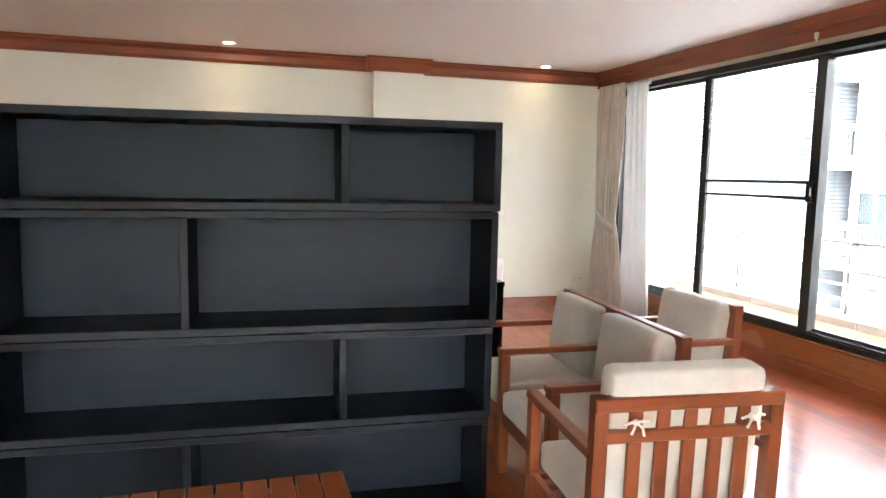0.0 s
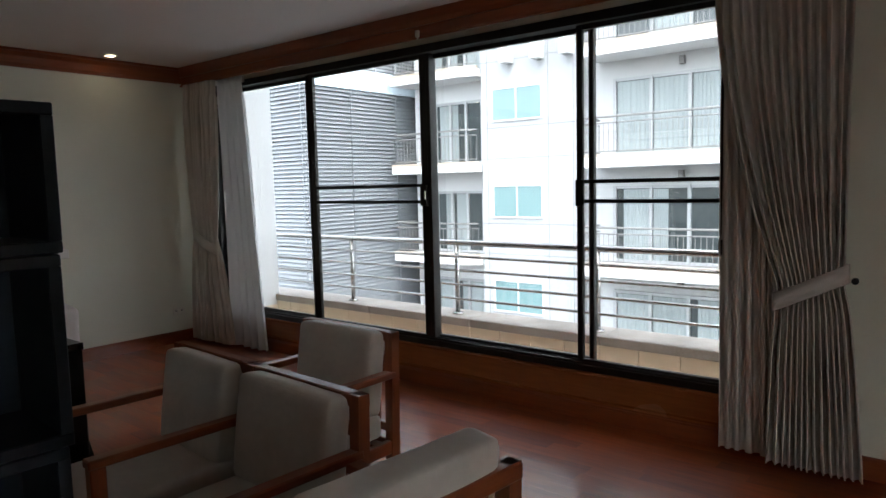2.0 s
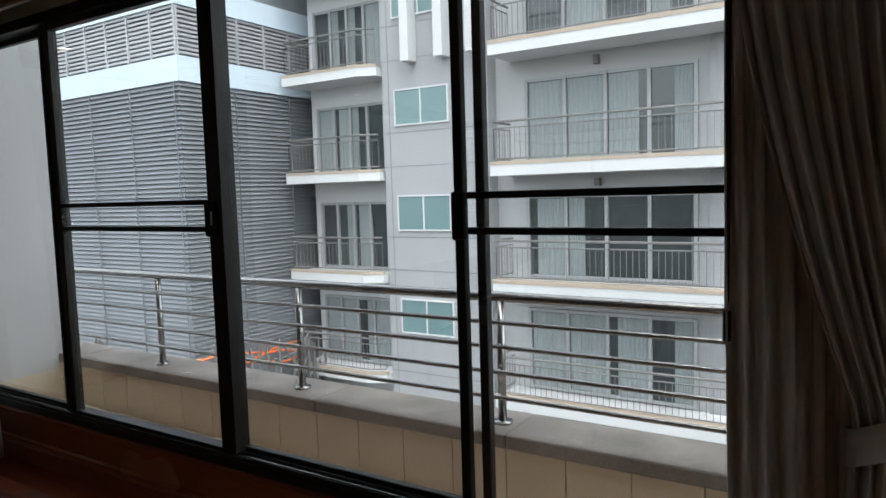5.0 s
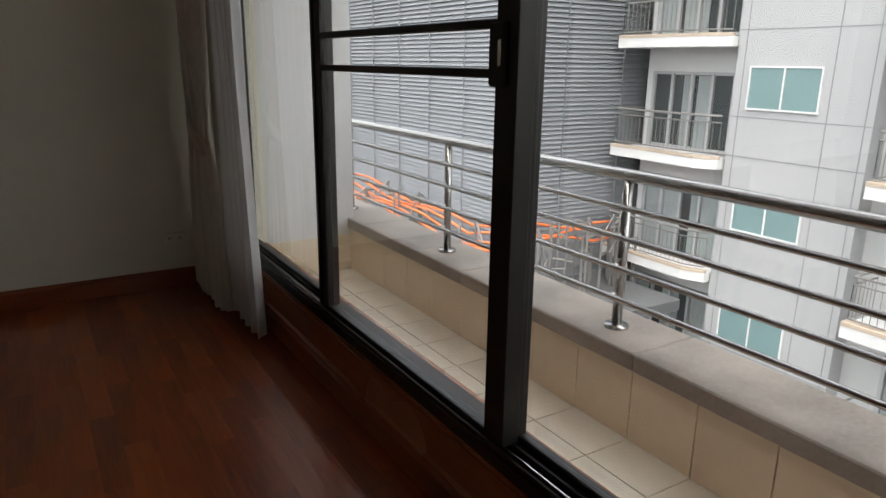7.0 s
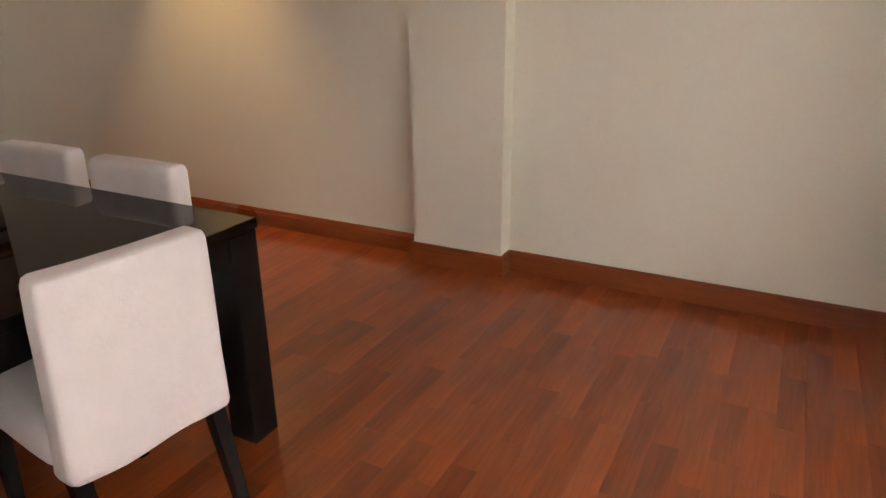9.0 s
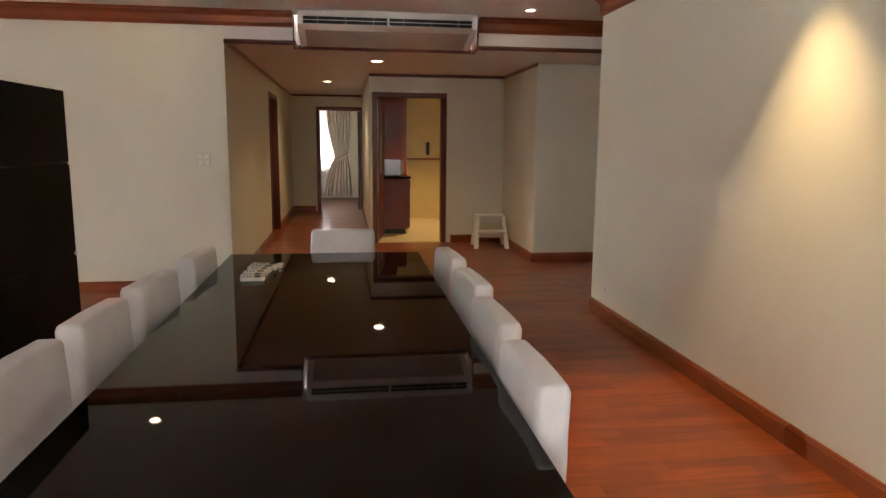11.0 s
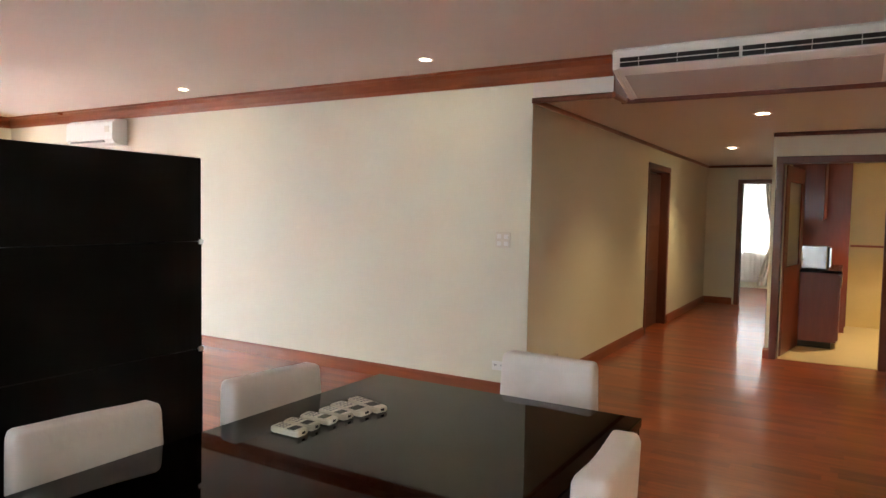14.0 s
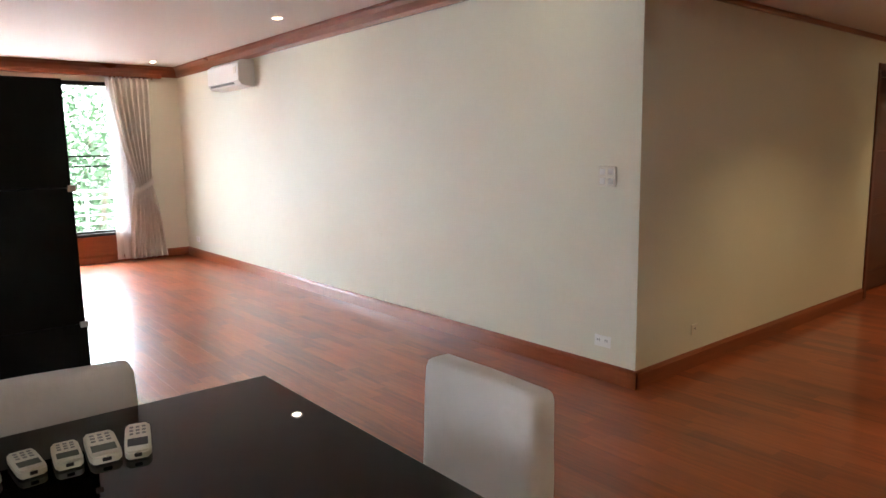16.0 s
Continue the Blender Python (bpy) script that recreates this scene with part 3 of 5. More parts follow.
door_leaf("door_1", "open mahogany kitchen door with a frosted glass panel", pose(-7.2, 4.985, 0, 0, 0, 172), 0.86, True)
# unseen slab added behind door_2 so no daylight leaks round the leaf
structure("door_light_block", boxes(((-9.0, 3.12, 0), (-7.4, 3.276, ZS))), WALL, "unseen panel added behind the hall door to block outside light")
door_leaf("door_2", "dark panelled timber door, closed, in the hall", pose(-8.71, 3.30, 0, 0, 0, 0), 1.0)
door_leaf("door_3", "dark timber bedroom door standing open", pose(-11.76, 4.80, 0, 0, 0, 172), 0.8)

# ---- kitchen and bedroom beyond the doorways ----
structure("wall_kitchen_back", boxes(((-10.2, 4.97, 0), (-10.05, 8.4, ZS)), ((-10.05, 7.3, 0), (-7.2, 7.45, ZS))), KIT_TILE, "yellow tiled kitchen walls")
structure("kitchen_floor", boxes(((-10.05, 4.97, -0.008), (-7.1, 7.3, 0.006))), KIT_FLOOR, "beige tiled kitchen floor")
structure("wall_bedroom", boxes(((-15.0, 2.2, 0), (-14.85, 3.4, ZS)), ((-15.0, 4.35, 0), (-14.85, 6.2, ZS)), ((-15.0, 3.4, 0), (-14.85, 4.35, 0.75)), ((-15.0, 3.4, 2.2), (-14.85, 4.35, ZS)),
                                ((-14.85, 6.05, 0), (-11.76, 6.2, ZS)), ((-14.85, 2.2, 0), (-11.76, 2.35, ZS)), ((-11.76, 2.35, 0), (-11.61, 3.28, ZS)), ((-11.76, 5.2, 0), (-11.61, 6.05, ZS))), WALL, "cream painted bedroom walls")
structure("ceiling_bedroom", boxes(((-15.0, 2.2, ZS), (-12.2, 6.2, ZS + 0.1))), CEIL, "white bedroom ceiling")
structure("floor_bedroom", boxes(((-15.0, 2.2, -0.16), (-12.0, 6.2, -0.001))), FLOOR, "timber bedroom floor")


# ---- lamps ----
def downlight(x, y, z, power, size=1.0, cone=66):
    t = thing("downlight", "round recessed ceiling downlight with a white ring, lit", "downlight", "ceiling downlights", Matrix.Translation((x, y, z)))
    ring = bmesh.new()
    n = 28
    prof = [(0.058, 0.0), (0.056, -0.006), (0.045, -0.009), (0.038, -0.006), (0.038, 0.0)]
    rows = [[ring.verts.new((r * size * math.cos(2 * math.pi * k / n), r * size * math.sin(2 * math.pi * k / n), h)) for k in range(n)] for r, h in prof]
    for a, b in zip(rows, rows[1:]):
        for k in range(n):
            ring.faces.new((a[k], a[(k + 1) % n], b[(k + 1) % n], b[k]))
    part("ring", ring, WHITE, t, smooth=True)
    b = bmesh.new()
    cyl(b, (0, 0, -0.0045), (0, 0, -0.001), 0.037 * size, n=24)
    part("bulb", b, BULB, t, "glowing warm lamp")
    la = bpy.data.lights.new("downlight_beam", "SPOT")
    la.energy, la.color, la.spot_size, la.spot_blend, la.shadow_soft_size = power, (1.0, 0.70, 0.36), radians(cone), 0.8, 0.03
    lo = new("downlight_beam", la)
    lo.matrix_world = Matrix.Translation((x, y, z - 0.03))
    return t


for x, y in ((-3.65, -3.55), (-3.65, 0.0), (-3.6, 2.79), (-3.62, 6.17), (-0.33, 6.30), (2.83, 6.38)):
    downlight(x, y, ZC, 4.0 if x == -0.33 else 0.03, 1.0, 66)
for x, y in ((-5.57, 4.89), (-8.49, 4.25)):
    downlight(x, y, ZS, 1.4, 1.35, 125)
downlight(-8.6, 6.0, ZS, 3.6, 1.2, 100)


# ---- bookcase: stacked open units ----
def shelf_unit(at, wid, z0, z1, dividers, label):
    """An open-fronted unit facing -y; local x runs from -wid to 0, y from 0 to its depth."""
    t = thing("shelf_unit", label, "shelf unit", "stacked shelf units", at)
    w, d, x0, x1 = 0.030, 0.32, -wid, 0.0
    part("bottom_board", boxes(((x0, 0, z0), (x1, d, z0 + w)), bev=0.003), SHELF, t)
    part("top_board", boxes(((x0, 0, z1 - w), (x1, d, z1)), bev=0.003), SHELF, t)
    part("side_board", boxes(((x0, 0.001, z0 + w), (x0 + w, d, z1 - w)), bev=0.002), SHELF, t)
    part("side_board", boxes(((x1 - w, 0.001, z0 + w), (x1, d, z1 - w)), bev=0.002), SHELF, t)
    for q in dividers:
        part("divider", boxes(((q - w / 2, 0.002, z0 + w), (q + w / 2, d - 0.014, z1 - w)), bev=0.002), SHELF, t)
    part("back_board", boxes(((x0 + w, d - 0.014, z0 + w), (x1 - w, d - 0.008, z1 - w))), SHELF_IN, t, "blue-black back board")
    part("rear_panel", boxes(((x0, d, z0 + 0.001), (x1, d + 0.006, z1 - 0.001))), SHELF_OUT, t, "plain black rear panel")
    return t


def shelf_stack(m, wid, levels, splits, label, clip_x, jogs, first=1):
    for k in range(4):
        jog = jogs[k]
        shelf_unit(m @ Matrix.Translation((jog, 0, 0)), wid, levels[k], levels[k + 1] - (0.002 if k < 3 else 0), splits[k], label)
    for z in levels[first:4]:
        for x, y in clip_x:
            c = part("joining_clip", boxes(((x - 0.013, y, z - 0.014), (x + 0.013, y + 0.03, z + 0.008)), bev=0.002), WHITE)
            c.matrix_world = m
            tagged(c, "small white plastic clip joining stacked shelf units", "clip", "shelf clips")


shelf_stack(pose(0.722, 2.31, 0, 0, 0, -3.7), 1.87, [0.0, 0.452, 0.838, 1.31, 1.666], ((-1.19,), (-0.61,), (-1.205,), (-0.625,)),
            "black-stained open wooden shelf unit, empty, in the front stack", ((-0.001, 0.002),), (-0.028, -0.02, -0.007, 0.0), 3)
shelf_stack(pose(0.55, 2.775, 0), 1.852, [0.0, 0.44, 0.836, 1.312, 1.677], ((-0.6,), (-1.2,), (-0.6,), (-1.2,)),
            "black shelf unit with a plain black back, in the rear stack", ((-1.853, 0.30), (0.001, 0.29)), (0.0, -0.010, -0.004, 0.0))


# ---- teak seats ----
def teak_seat(width, at, label, rise=0.46, arms=(-1, 1)):
    """A slatted armchair facing +y, its back at y = 0; arms: the sides that carry an armrest."""
    t = thing("armchair", label, "armchair", "teak armchairs", at)
    hw, zt, za = width / 2, 0.80, 0.625
    lean = 0.05
    for s in (-1, 1):
        x = s * (hw - 0.022)
        leg = bmesh.new()
        tapered(leg, (x - 0.022, 0.02, 0), (x + 0.022, 0.07, 0), (x - 0.022, 0.0, zt), (x + 0.022, 0.045, zt))
        part("rear_post", leg, TEAK_Z, t)
        part("front_leg", boxes(((x - 0.022, 0.58, 0), (x + 0.022, 0.63, za - 0.03 if s in arms else 0.31)), bev=0.004), TEAK_Z, t)
        if s in arms:
            part("armrest", boxes(((x - 0.026, 0.03, za - 0.03), (x + 0.026, 0.635, za)), bev=0.005), TEAK_Y, t)
        part("side_rail", boxes(((x - 0.016, 0.05, 0.25), (x + 0.016, 0.59, 0.31)), bev=0.004), TEAK_Y, t)
    part("top_rail", boxes(((-hw, -0.006, zt - 0.045), (hw, 0.04, zt)), bev=0.005), TEAK_X, t)
    part("back_rail", boxes(((-hw + 0.03, 0.002, zt - 0.145), (hw - 0.03, 0.032, zt - 0.105)), bev=0.004), TEAK_X, t)
    part("low_back_rail", boxes(((-hw + 0.03, 0.012, 0.34), (hw - 0.03, 0.042, 0.38)), bev=0.004), TEAK_X, t)
    part("front_rail", boxes(((-hw + 0.03, 0.59, 0.25), (hw - 0.03, 0.62, 0.31)), bev=0.004), TEAK_X, t)
    part("rear_rail", boxes(((-hw + 0.03, 0.02, 0.25), (hw - 0.03, 0.05, 0.31)), bev=0.004), TEAK_X, t)
    n = 5
    for k in range(n):
        x = -hw + 0.045 + (k + 1) * (width - 0.09) / (n + 1)
        slat = bmesh.new()
        tapered(slat, (x - 0.021, 0.018, 0.36), (x + 0.021, 0.034, 0.36), (x - 0.021, 0.004, zt - 0.03), (x + 0.021, 0.02, zt - 0.03))
        part("slat", slat, TEAK_Z, t)
    for k in range(6):
        y = 0.09 + k * 0.095
        part("seat_slat", boxes(((-hw + 0.03, y, 0.29), (hw - 0.03, y + 0.05, 0.308))), TEAK_X, t)
    w = width - 0.10
    for cx in (0.0,):
        c = pillow(w - 0.012, 0.56, 0.115, 0.012, corner=0.026)
        c.transform(Matrix.Translation((cx, 0.345, 0.312)))
        part("seat_cushion", c, CUSHION, t, "oatmeal cloth seat cushion", True)
        b = pillow(w - 0.02, rise, 0.105, 0.008, corner=0.024)
        b.transform(Matrix.Translation((cx, 0.15, 0.425)) @ pose(0, 0, 0, 98, 0, 0) @ Matrix.Translation((0, rise / 2, -0.02)))
        back = part("back_cushion", b, CUSHION, t, "oatmeal cloth back cushion", True)
        for s in (-1, 1):
            tie = bmesh.new()
            px = cx + s * (w / 2 - 0.075)
            box(tie, (px - 0.01, -0.022, zt - 0.082), (px + 0.01, -0.004, zt - 0.064), 0.005)
            for d, dz in ((-0.038, -0.004), (0.04, 0.006), (0.026, -0.04), (-0.016, -0.034)):
                tube(tie, [(px, -0.014, zt - 0.072), (px + d * 0.6, -0.026, zt - 0.066 + dz * 0.5), (px + d, -0.018, zt - 0.074 + dz)], 0.0045, 5)
            part("tape_tie", tie, TIE, back, "white tape tie bow")
    return t


teak_seat(0.638, pose(1.028, 1.454, 0, 0, 0, -6), "teak slatted armchair with oatmeal cushions tied with tapes")
teak_seat(0.638, pose(1.523, 2.406, 0, 0, 0, 86.7), "teak armchair with oatmeal cushions beside the bookcase", 0.375)
teak_seat(0.583, pose(1.568, 3.018, 0, 0, 0, 86.7), "one-armed teak armchair pushed against its neighbour beside the bookcase", 0.375, (1,))
teak_seat(0.62, pose(2.235, 2.937, 0, 0, 0, 89), "teak armchair with oatmeal cushions standing back to the window", 0.385)

# slatted low table before the bookcase
lt = thing("low_table", "red-brown slatted wooden low table before the bookcase", "table", at=pose(-0.44, 1.71, 0))
for k in range(11):
    x = -0.455 + k * 0.086
    part("slat", boxes(((x, -0.33, 0.395), (x + 0.076, 0.33, 0.415)), bev=0.003), TRIM_Y, lt)
for s in (-1, 1):
    part("end_rail", boxes(((-0.46, s * 0.29 - 0.015, 0.33), (0.475, s * 0.29 + 0.015, 0.394)), bev=0.003), TRIM_X, lt)
    for q in (-1, 1):
        part("leg", boxes(((q * 0.43 - 0.025 + 0.005, s * 0.27 - 0.025, 0), (q * 0.43 + 0.025 + 0.005, s * 0.27 + 0.025, 0.33)), bev=0.003), TRIM_Z, lt)

# ---- dining table and chairs ----
TX0, TX1, TY0, TY1 = -1.632, 1.388, 3.843, 4.965
dt = thing("dining_table", "long black gloss dining table with square legs", "table", at=pose(0, 0, 0))
part("tabletop", boxes(((TX0, TY0, 0.727), (TX1, TY1, 0.76)), bev=0.004, seg=2), TABLE, dt)
part("apron", boxes(((TX0 + 0.015, TY0 + 0.015, 0.64), (TX1 - 0.015, TY0 + 0.045, 0.727)), ((TX0 + 0.015, TY1 - 0.045, 0.64), (TX1 - 0.015, TY1 - 0.015, 0.727)),
                    ((TX0 + 0.015, TY0 + 0.045, 0.64), (TX0 + 0.045, TY1 - 0.045, 0.727)), ((TX1 - 0.045, TY0 + 0.045, 0.64), (TX1 - 0.015, TY1 - 0.045, 0.727)), bev=0.002), TABLE_MATT, dt)
for x in (TX0 + 0.005, TX1 - 0.115):
    for y in (TY0 + 0.005, TY1 - 0.115):
        part("leg", boxes(((x, y, 0), (x + 0.11, y + 0.11, 0.726)), bev=0.004), TABLE_MATT, dt)


def dining_chair(at, label):
    """A slipcovered chair facing +y; its back's outer face at y = 0."""
    t = thing("dining_chair", label, "chair", "dining chairs", at)
    w = 0.43
    b = rounded(w, 0.088, 0.508, 0.024, 12)
    for v in b.verts:
        h = v.co.z
        low = max(0.0, 0.14 - h) / 0.14
        v.co.x *= 1.0 + 0.035 * low - 0.055 * (h / 0.515) ** 1.5
        v.co.y += 0.045 - 0.035 * h - 0.010 * (1 - (v.co.x / (w / 2)) ** 2)
        v.co.z += 0.36 + (0.010 * noise.noise(v.co * 7) if h < 0.05 else 0)
        v.co += noise.noise_vector(v.co * 8 + Vector((0, 0, 3))) * (0.003 + 0.005 * low)
    part("backrest", b, SLIP, t, "white slipcovered backrest", True)
    s = pillow(w, 0.44, 0.13, 0.012, corner=0.05)
    s.transform(Matrix.Translation((0, 0.29, 0.36)))
    part("seat", s, SLIP, t, "white slipcovered seat", True)
    for q in (-1, 1):
        l = bmesh.new()
        tapered(l, (q * 0.185 - 0.014, -0.055, 0), (q * 0.185 + 0.014, -0.025, 0), (q * 0.185 - 0.022, 0.03, 0.38), (q * 0.185 + 0.022, 0.075, 0.38))
        part("rear_leg", l, TABLE_MATT, t, "tapered black leg")
        l = bmesh.new()
        tapered(l, (q * 0.185 - 0.014, 0.465, 0), (q * 0.185 + 0.014, 0.493, 0), (q * 0.185 - 0.022, 0.44, 0.37), (q * 0.185 + 0.022, 0.485, 0.37))
        part("front_leg", l, TABLE_MATT, t, "tapered black leg")
    return t


chair = dining_chair(pose(1.535, 4.395, 0, 0, 0, 82), "white slipcovered dining chair with tapered black legs")
for x, y, r in ((-1.945, 4.505, -91), (-0.94, 5.085, 184), (-0.32, 5.09, 183), (0.262, 5.06, 182), (0.82, 5.04, 181),
                (-1.075, 3.745, -5), (-0.402, 3.70, -7), (0.139, 3.665, -3), (0.66, 3.645, -3)):
    copy_thing(chair, pose(x, y, 0, 0, 0, r))

# remote controls in a row on the table
for i, (x, y, r, ln, wd) in enumerate(((-0.838, 4.075, 1, 0.118, 0.056), (-0.902, 4.068, 4, 0.120, 0.05), (-0.980, 4.072, 4, 0.125, 0.056), (-1.055, 4.082, -5, 0.125, 0.056), (-1.125, 4.090, -6, 0.155, 0.066), (-1.197, 4.106, -15, 0.175, 0.056))):
    t = thing("remote_control", "cream air conditioner remote control lying on the black table", "remote", "remote controls", pose(x, y, 0.7605, 0, 0, r))
    body = bmesh.new()
    outline = [(wd / 2 * (abs(math.cos(a)) ** 0.3) * math.copysign(1, math.cos(a)), ln / 2 * (abs(math.sin(a)) ** 0.3) * math.copysign(1, math.sin(a))) for a in [2 * math.pi * k / 28 for k in range(28)]]
    prism(body, outline, 0, 0.019)
    bmesh.ops.bevel(body, geom=[e for e in body.edges if abs(e.verts[0].co.z - e.verts[1].co.z) < 1e-6], offset=0.004, segments=2, affect="EDGES")
    part("casing", body, CREAM, t)
    dark = i in (0, 1, 5)
    part("screen", boxes(((-wd * 0.38, ln * 0.06, 0.0185), (wd * 0.38, ln * 0.31, 0.0197)), bev=0.0005), DARK if dark else LCD, t, "black display window" if dark else "grey display window")
    part("sensor", boxes(((-wd * 0.14, ln * 0.47, 0.006), (wd * 0.14, ln * 0.507, 0.015)), bev=0.0015), DARK, t, "dark infrared window at the tip")
    for a in range(3):
        for b in range(3):
            part("button", boxes(((-wd * 0.32 + b * wd * 0.24, -ln * 0.36 + a * ln * 0.12, 0.0185), (-wd * 0.32 + b * wd * 0.24 + wd * 0.15, -ln * 0.36 + a * ln * 0.12 + ln * 0.05, 0.0205)), bev=0.0006), GREY, t)


# ---- curtains ----
def curtain(name, label, material, span, z0, z1, tie, folds, axis="y", base=3.6, amp=0.035, out=-1, seed=1, group="curtains", parts=True):
    """A pleated drape. span: (wall-side edge, room-side edge) at the top and at the hem; tie: (height, wall-side, room-side) or None."""
    (a0, b0), (a1, b1) = span
    t = thing(name, label, "curtain", group)
    nu, nv = folds * 10, 44
    bm = bmesh.new()
    rnd = random.Random(seed)
    ph = [rnd.uniform(0.75, 1.25) for _ in range(folds + 1)]
    rows = []
    for j in range(nv + 1):
        v = j / nv
        z = z1 + (z0 - z1) * v
        if tie and z >= tie[0]:
            k = ((z1 - z) / (z1 - tie[0]))
            k = k ** 1.7
            a, b = a0 + (tie[1] - a0) * k, b0 + (tie[2] - b0) * k
        elif tie:
            k = ((tie[0] - z) / (tie[0] - z0)) ** 0.6
            a, b = tie[1] + (a1 - tie[1]) * k, tie[2] + (b1 - tie[2]) * k
        else:
            a, b = a0 + (a1 - a0) * v, b0 + (b1 - b0) * v
        row = []
        for i in range(nu + 1):
            u = i / nu
            f = u * folds + 0.55 * noise.noise(Vector((u * folds * 0.45, seed * 1.7, v * 0.6)))
            A = amp * ph[int(max(0, min(f, folds)))] * (0.55 if z > z1 - 0.12 else 1.0)
            if tie:
                A *= 0.6 + 0.4 * min(1, abs(z - tie[0]) / 0.35)
            d = A * math.sin(2 * math.pi * f) + 0.012 * noise.noise(Vector((u * 5, v * 3, seed)))
            along = a + (b - a) * (u + 0.012 * math.sin(4 * math.pi * f + seed))
            row.append(bm.verts.new((base + out * (d + amp), along, z) if axis == "y" else (along, base - out * (d + amp), z)))
        rows.append(row)
    for r0, r1 in zip(rows, rows[1:]):
        for i in range(nu):
            bm.faces.new((r0[i], r0[i + 1], r1[i + 1], r1[i]))
    cloth = part("drape", bm, material, t, smooth=True)
    so = cloth.modifiers.new("thickness", "SOLIDIFY")
    so.thickness = 0.004
    tape = bmesh.new()
    for k in range(folds):
        u0, u1 = a0 + (b0 - a0) * (k + 0.06) / folds, a0 + (b0 - a0) * (k + 0.94) / folds
        lo, hi = min(u0, u1), max(u0, u1)
        m0, m1 = sorted((base + out * amp * 0.1, base + out * amp * 0.24)) if axis == "y" else sorted((base - out * amp * 0.1, base - out * amp * 0.24))
        box(tape, (m0, lo, z1 - 0.05) if axis == "y" else (lo, m0, z1 - 0.05), (m1, hi, z1 + 0.004) if axis == "y" else (hi, m1, z1 + 0.004))
    part("heading_tape", tape, TIE, t, "white pleating tape")
    if tie and parts:
        z, a, b = tie
        band = bmesh.new()
        ring = []
        nn = 40
        for i in range(nn):
            g = 2 * math.pi * i / nn
            along, dd = (a + b) / 2 + (abs(b - a) / 2 + 0.012) * math.cos(g), (amp + 0.012) * math.sin(g)
            up = 0.08 * math.cos(g) * (1 if a < b else -1) * -1
            for hh in (0.045, -0.045):
                ring.append(band.verts.new((base + out * (dd + amp), along, z + up + hh) if axis == "y" else (along, base - out * (dd + amp), z + up + hh)))
        for i in range(nn):
            j = (i + 1) % nn
            band.faces.new((ring[2 * i], ring[2 * j], ring[2 * j + 1], ring[2 * i + 1]))
        tb = part("tieback", band, material, t, "cloth tieback band", True)
        so = tb.modifiers.new("thickness", "SOLIDIFY")
        so.thickness = 0.006
    return t


curtain("curtain", "taupe pleated curtain tied back beside the balcony window", DRAPE, ((6.50, 6.02), (6.56, 5.93)), 0.03, 2.43, (0.98, 6.46, 6.12), 9, seed=3)
curtain("curtain_lining", "white lining curtain hanging straight by the window", SHEER, ((6.08, 5.68), (6.02, 5.50)), 0.02, 2.43, None, 4, base=3.65, amp=0.025, seed=5)
curtain("curtain", "taupe pleated curtain gathered by a tieback beside the balcony window", DRAPE, ((1.08, 1.68), (0.99, 1.42)), 0.03, 2.43, (0.92, 1.09, 1.38), 14, base=3.62, amp=0.030, seed=7)
curtain("curtain_lining", "pale lining curtain behind the taupe drape", LINING, ((1.2, 1.675), (1.16, 1.66)), 0.03, 2.43, None, 9, base=3.672, amp=0.016, seed=9, parts=False)
curtain("curtain", "taupe pleated curtain tied back at the rear window", DRAPE, ((-3.70, -3.22), (-3.80, -3.30)), 0.03, 2.42, (1.0, -3.66, -3.45), 7, axis="x", base=-4.0, seed=11)
curtain("curtain_lining", "white lining curtain at the rear window", SHEER, ((-3.6, -3.18), (-3.55, -3.16)), 0.03, 2.42, None, 5, axis="x", base=-4.035, amp=0.015, seed=12)
curtain("curtain", "pale curtain tied back at the bedroom window", DRAPE, ((4.62, 4.05), (4.66, 3.95)), 0.05, 2.2, (1.0, 4.55, 4.25), 7, base=-14.8, out=1, seed=13)
curtain("curtain_lining", "white sheer curtain at the bedroom window", SHEER, ((4.3, 3.2), (4.3, 3.2)), 0.12, 2.2, None, 8, base=-14.84, out=1, amp=0.012, seed=14)
rings = thing("curtain_pole", "wooden curtain pole with rings over the rear window", "curtain pole")
pole = bmesh.new()
cyl(pole, (-3.85, -3.96, 2.455), (-2.6, -3.96, 2.455), 0.014)
part("pole", pole, TRIM_X, rings, smooth=True)
for k in range(11):
    x = -3.75 + k * 0.052
    rg = bmesh.new()
    tube(rg, [(x, -3.96 + 0.03 * math.cos(a), 2.445 + 0.03 * math.sin(a)) for a in [2 * math.pi * i / 14 for i in range(15)]], 0.007, 6)
    part("ring", rg, TRIM_Y, rings, smooth=True)
hook = bmesh.new()
cyl(hook, (XE, 1.06, 0.955), (XE - 0.05, 1.06, 0.955), 0.008)
cyl(hook, (XE - 0.05, 1.06, 0.955), (XE - 0.06, 1.06, 0.955), 0.016)
tagged(part("tieback_hook", hook, DARK, smooth=True), "small dark metal curtain hook on the wall", "hook")
clip = bmesh.new()
box(clip, (XE - 0.165, 3.60, 2.435), (XE - 0.145, 3.632, 2.48), 0.005)
cyl(clip, (XE - 0.155, 3.616, 2.42), (XE - 0.155, 3.616, 2.44), 0.006)
tagged(part("pelmet_clip", clip, CREAM, smooth=False), "small cream plastic clip on the timber pelmet", "clip")
rod = bmesh.new()
cyl(rod, (XE - 0.05, 1.67, 1.12), (XE - 0.05, 1.67, 2.43), 0.007)
cyl(rod, (XE - 0.05, 1.67, 1.05), (XE - 0.05, 1.67, 1.13), 0.011)
tagged(part("curtain_wand", rod, DARK, smooth=True), "thin black curtain draw rod hanging by the window", "curtain rod")

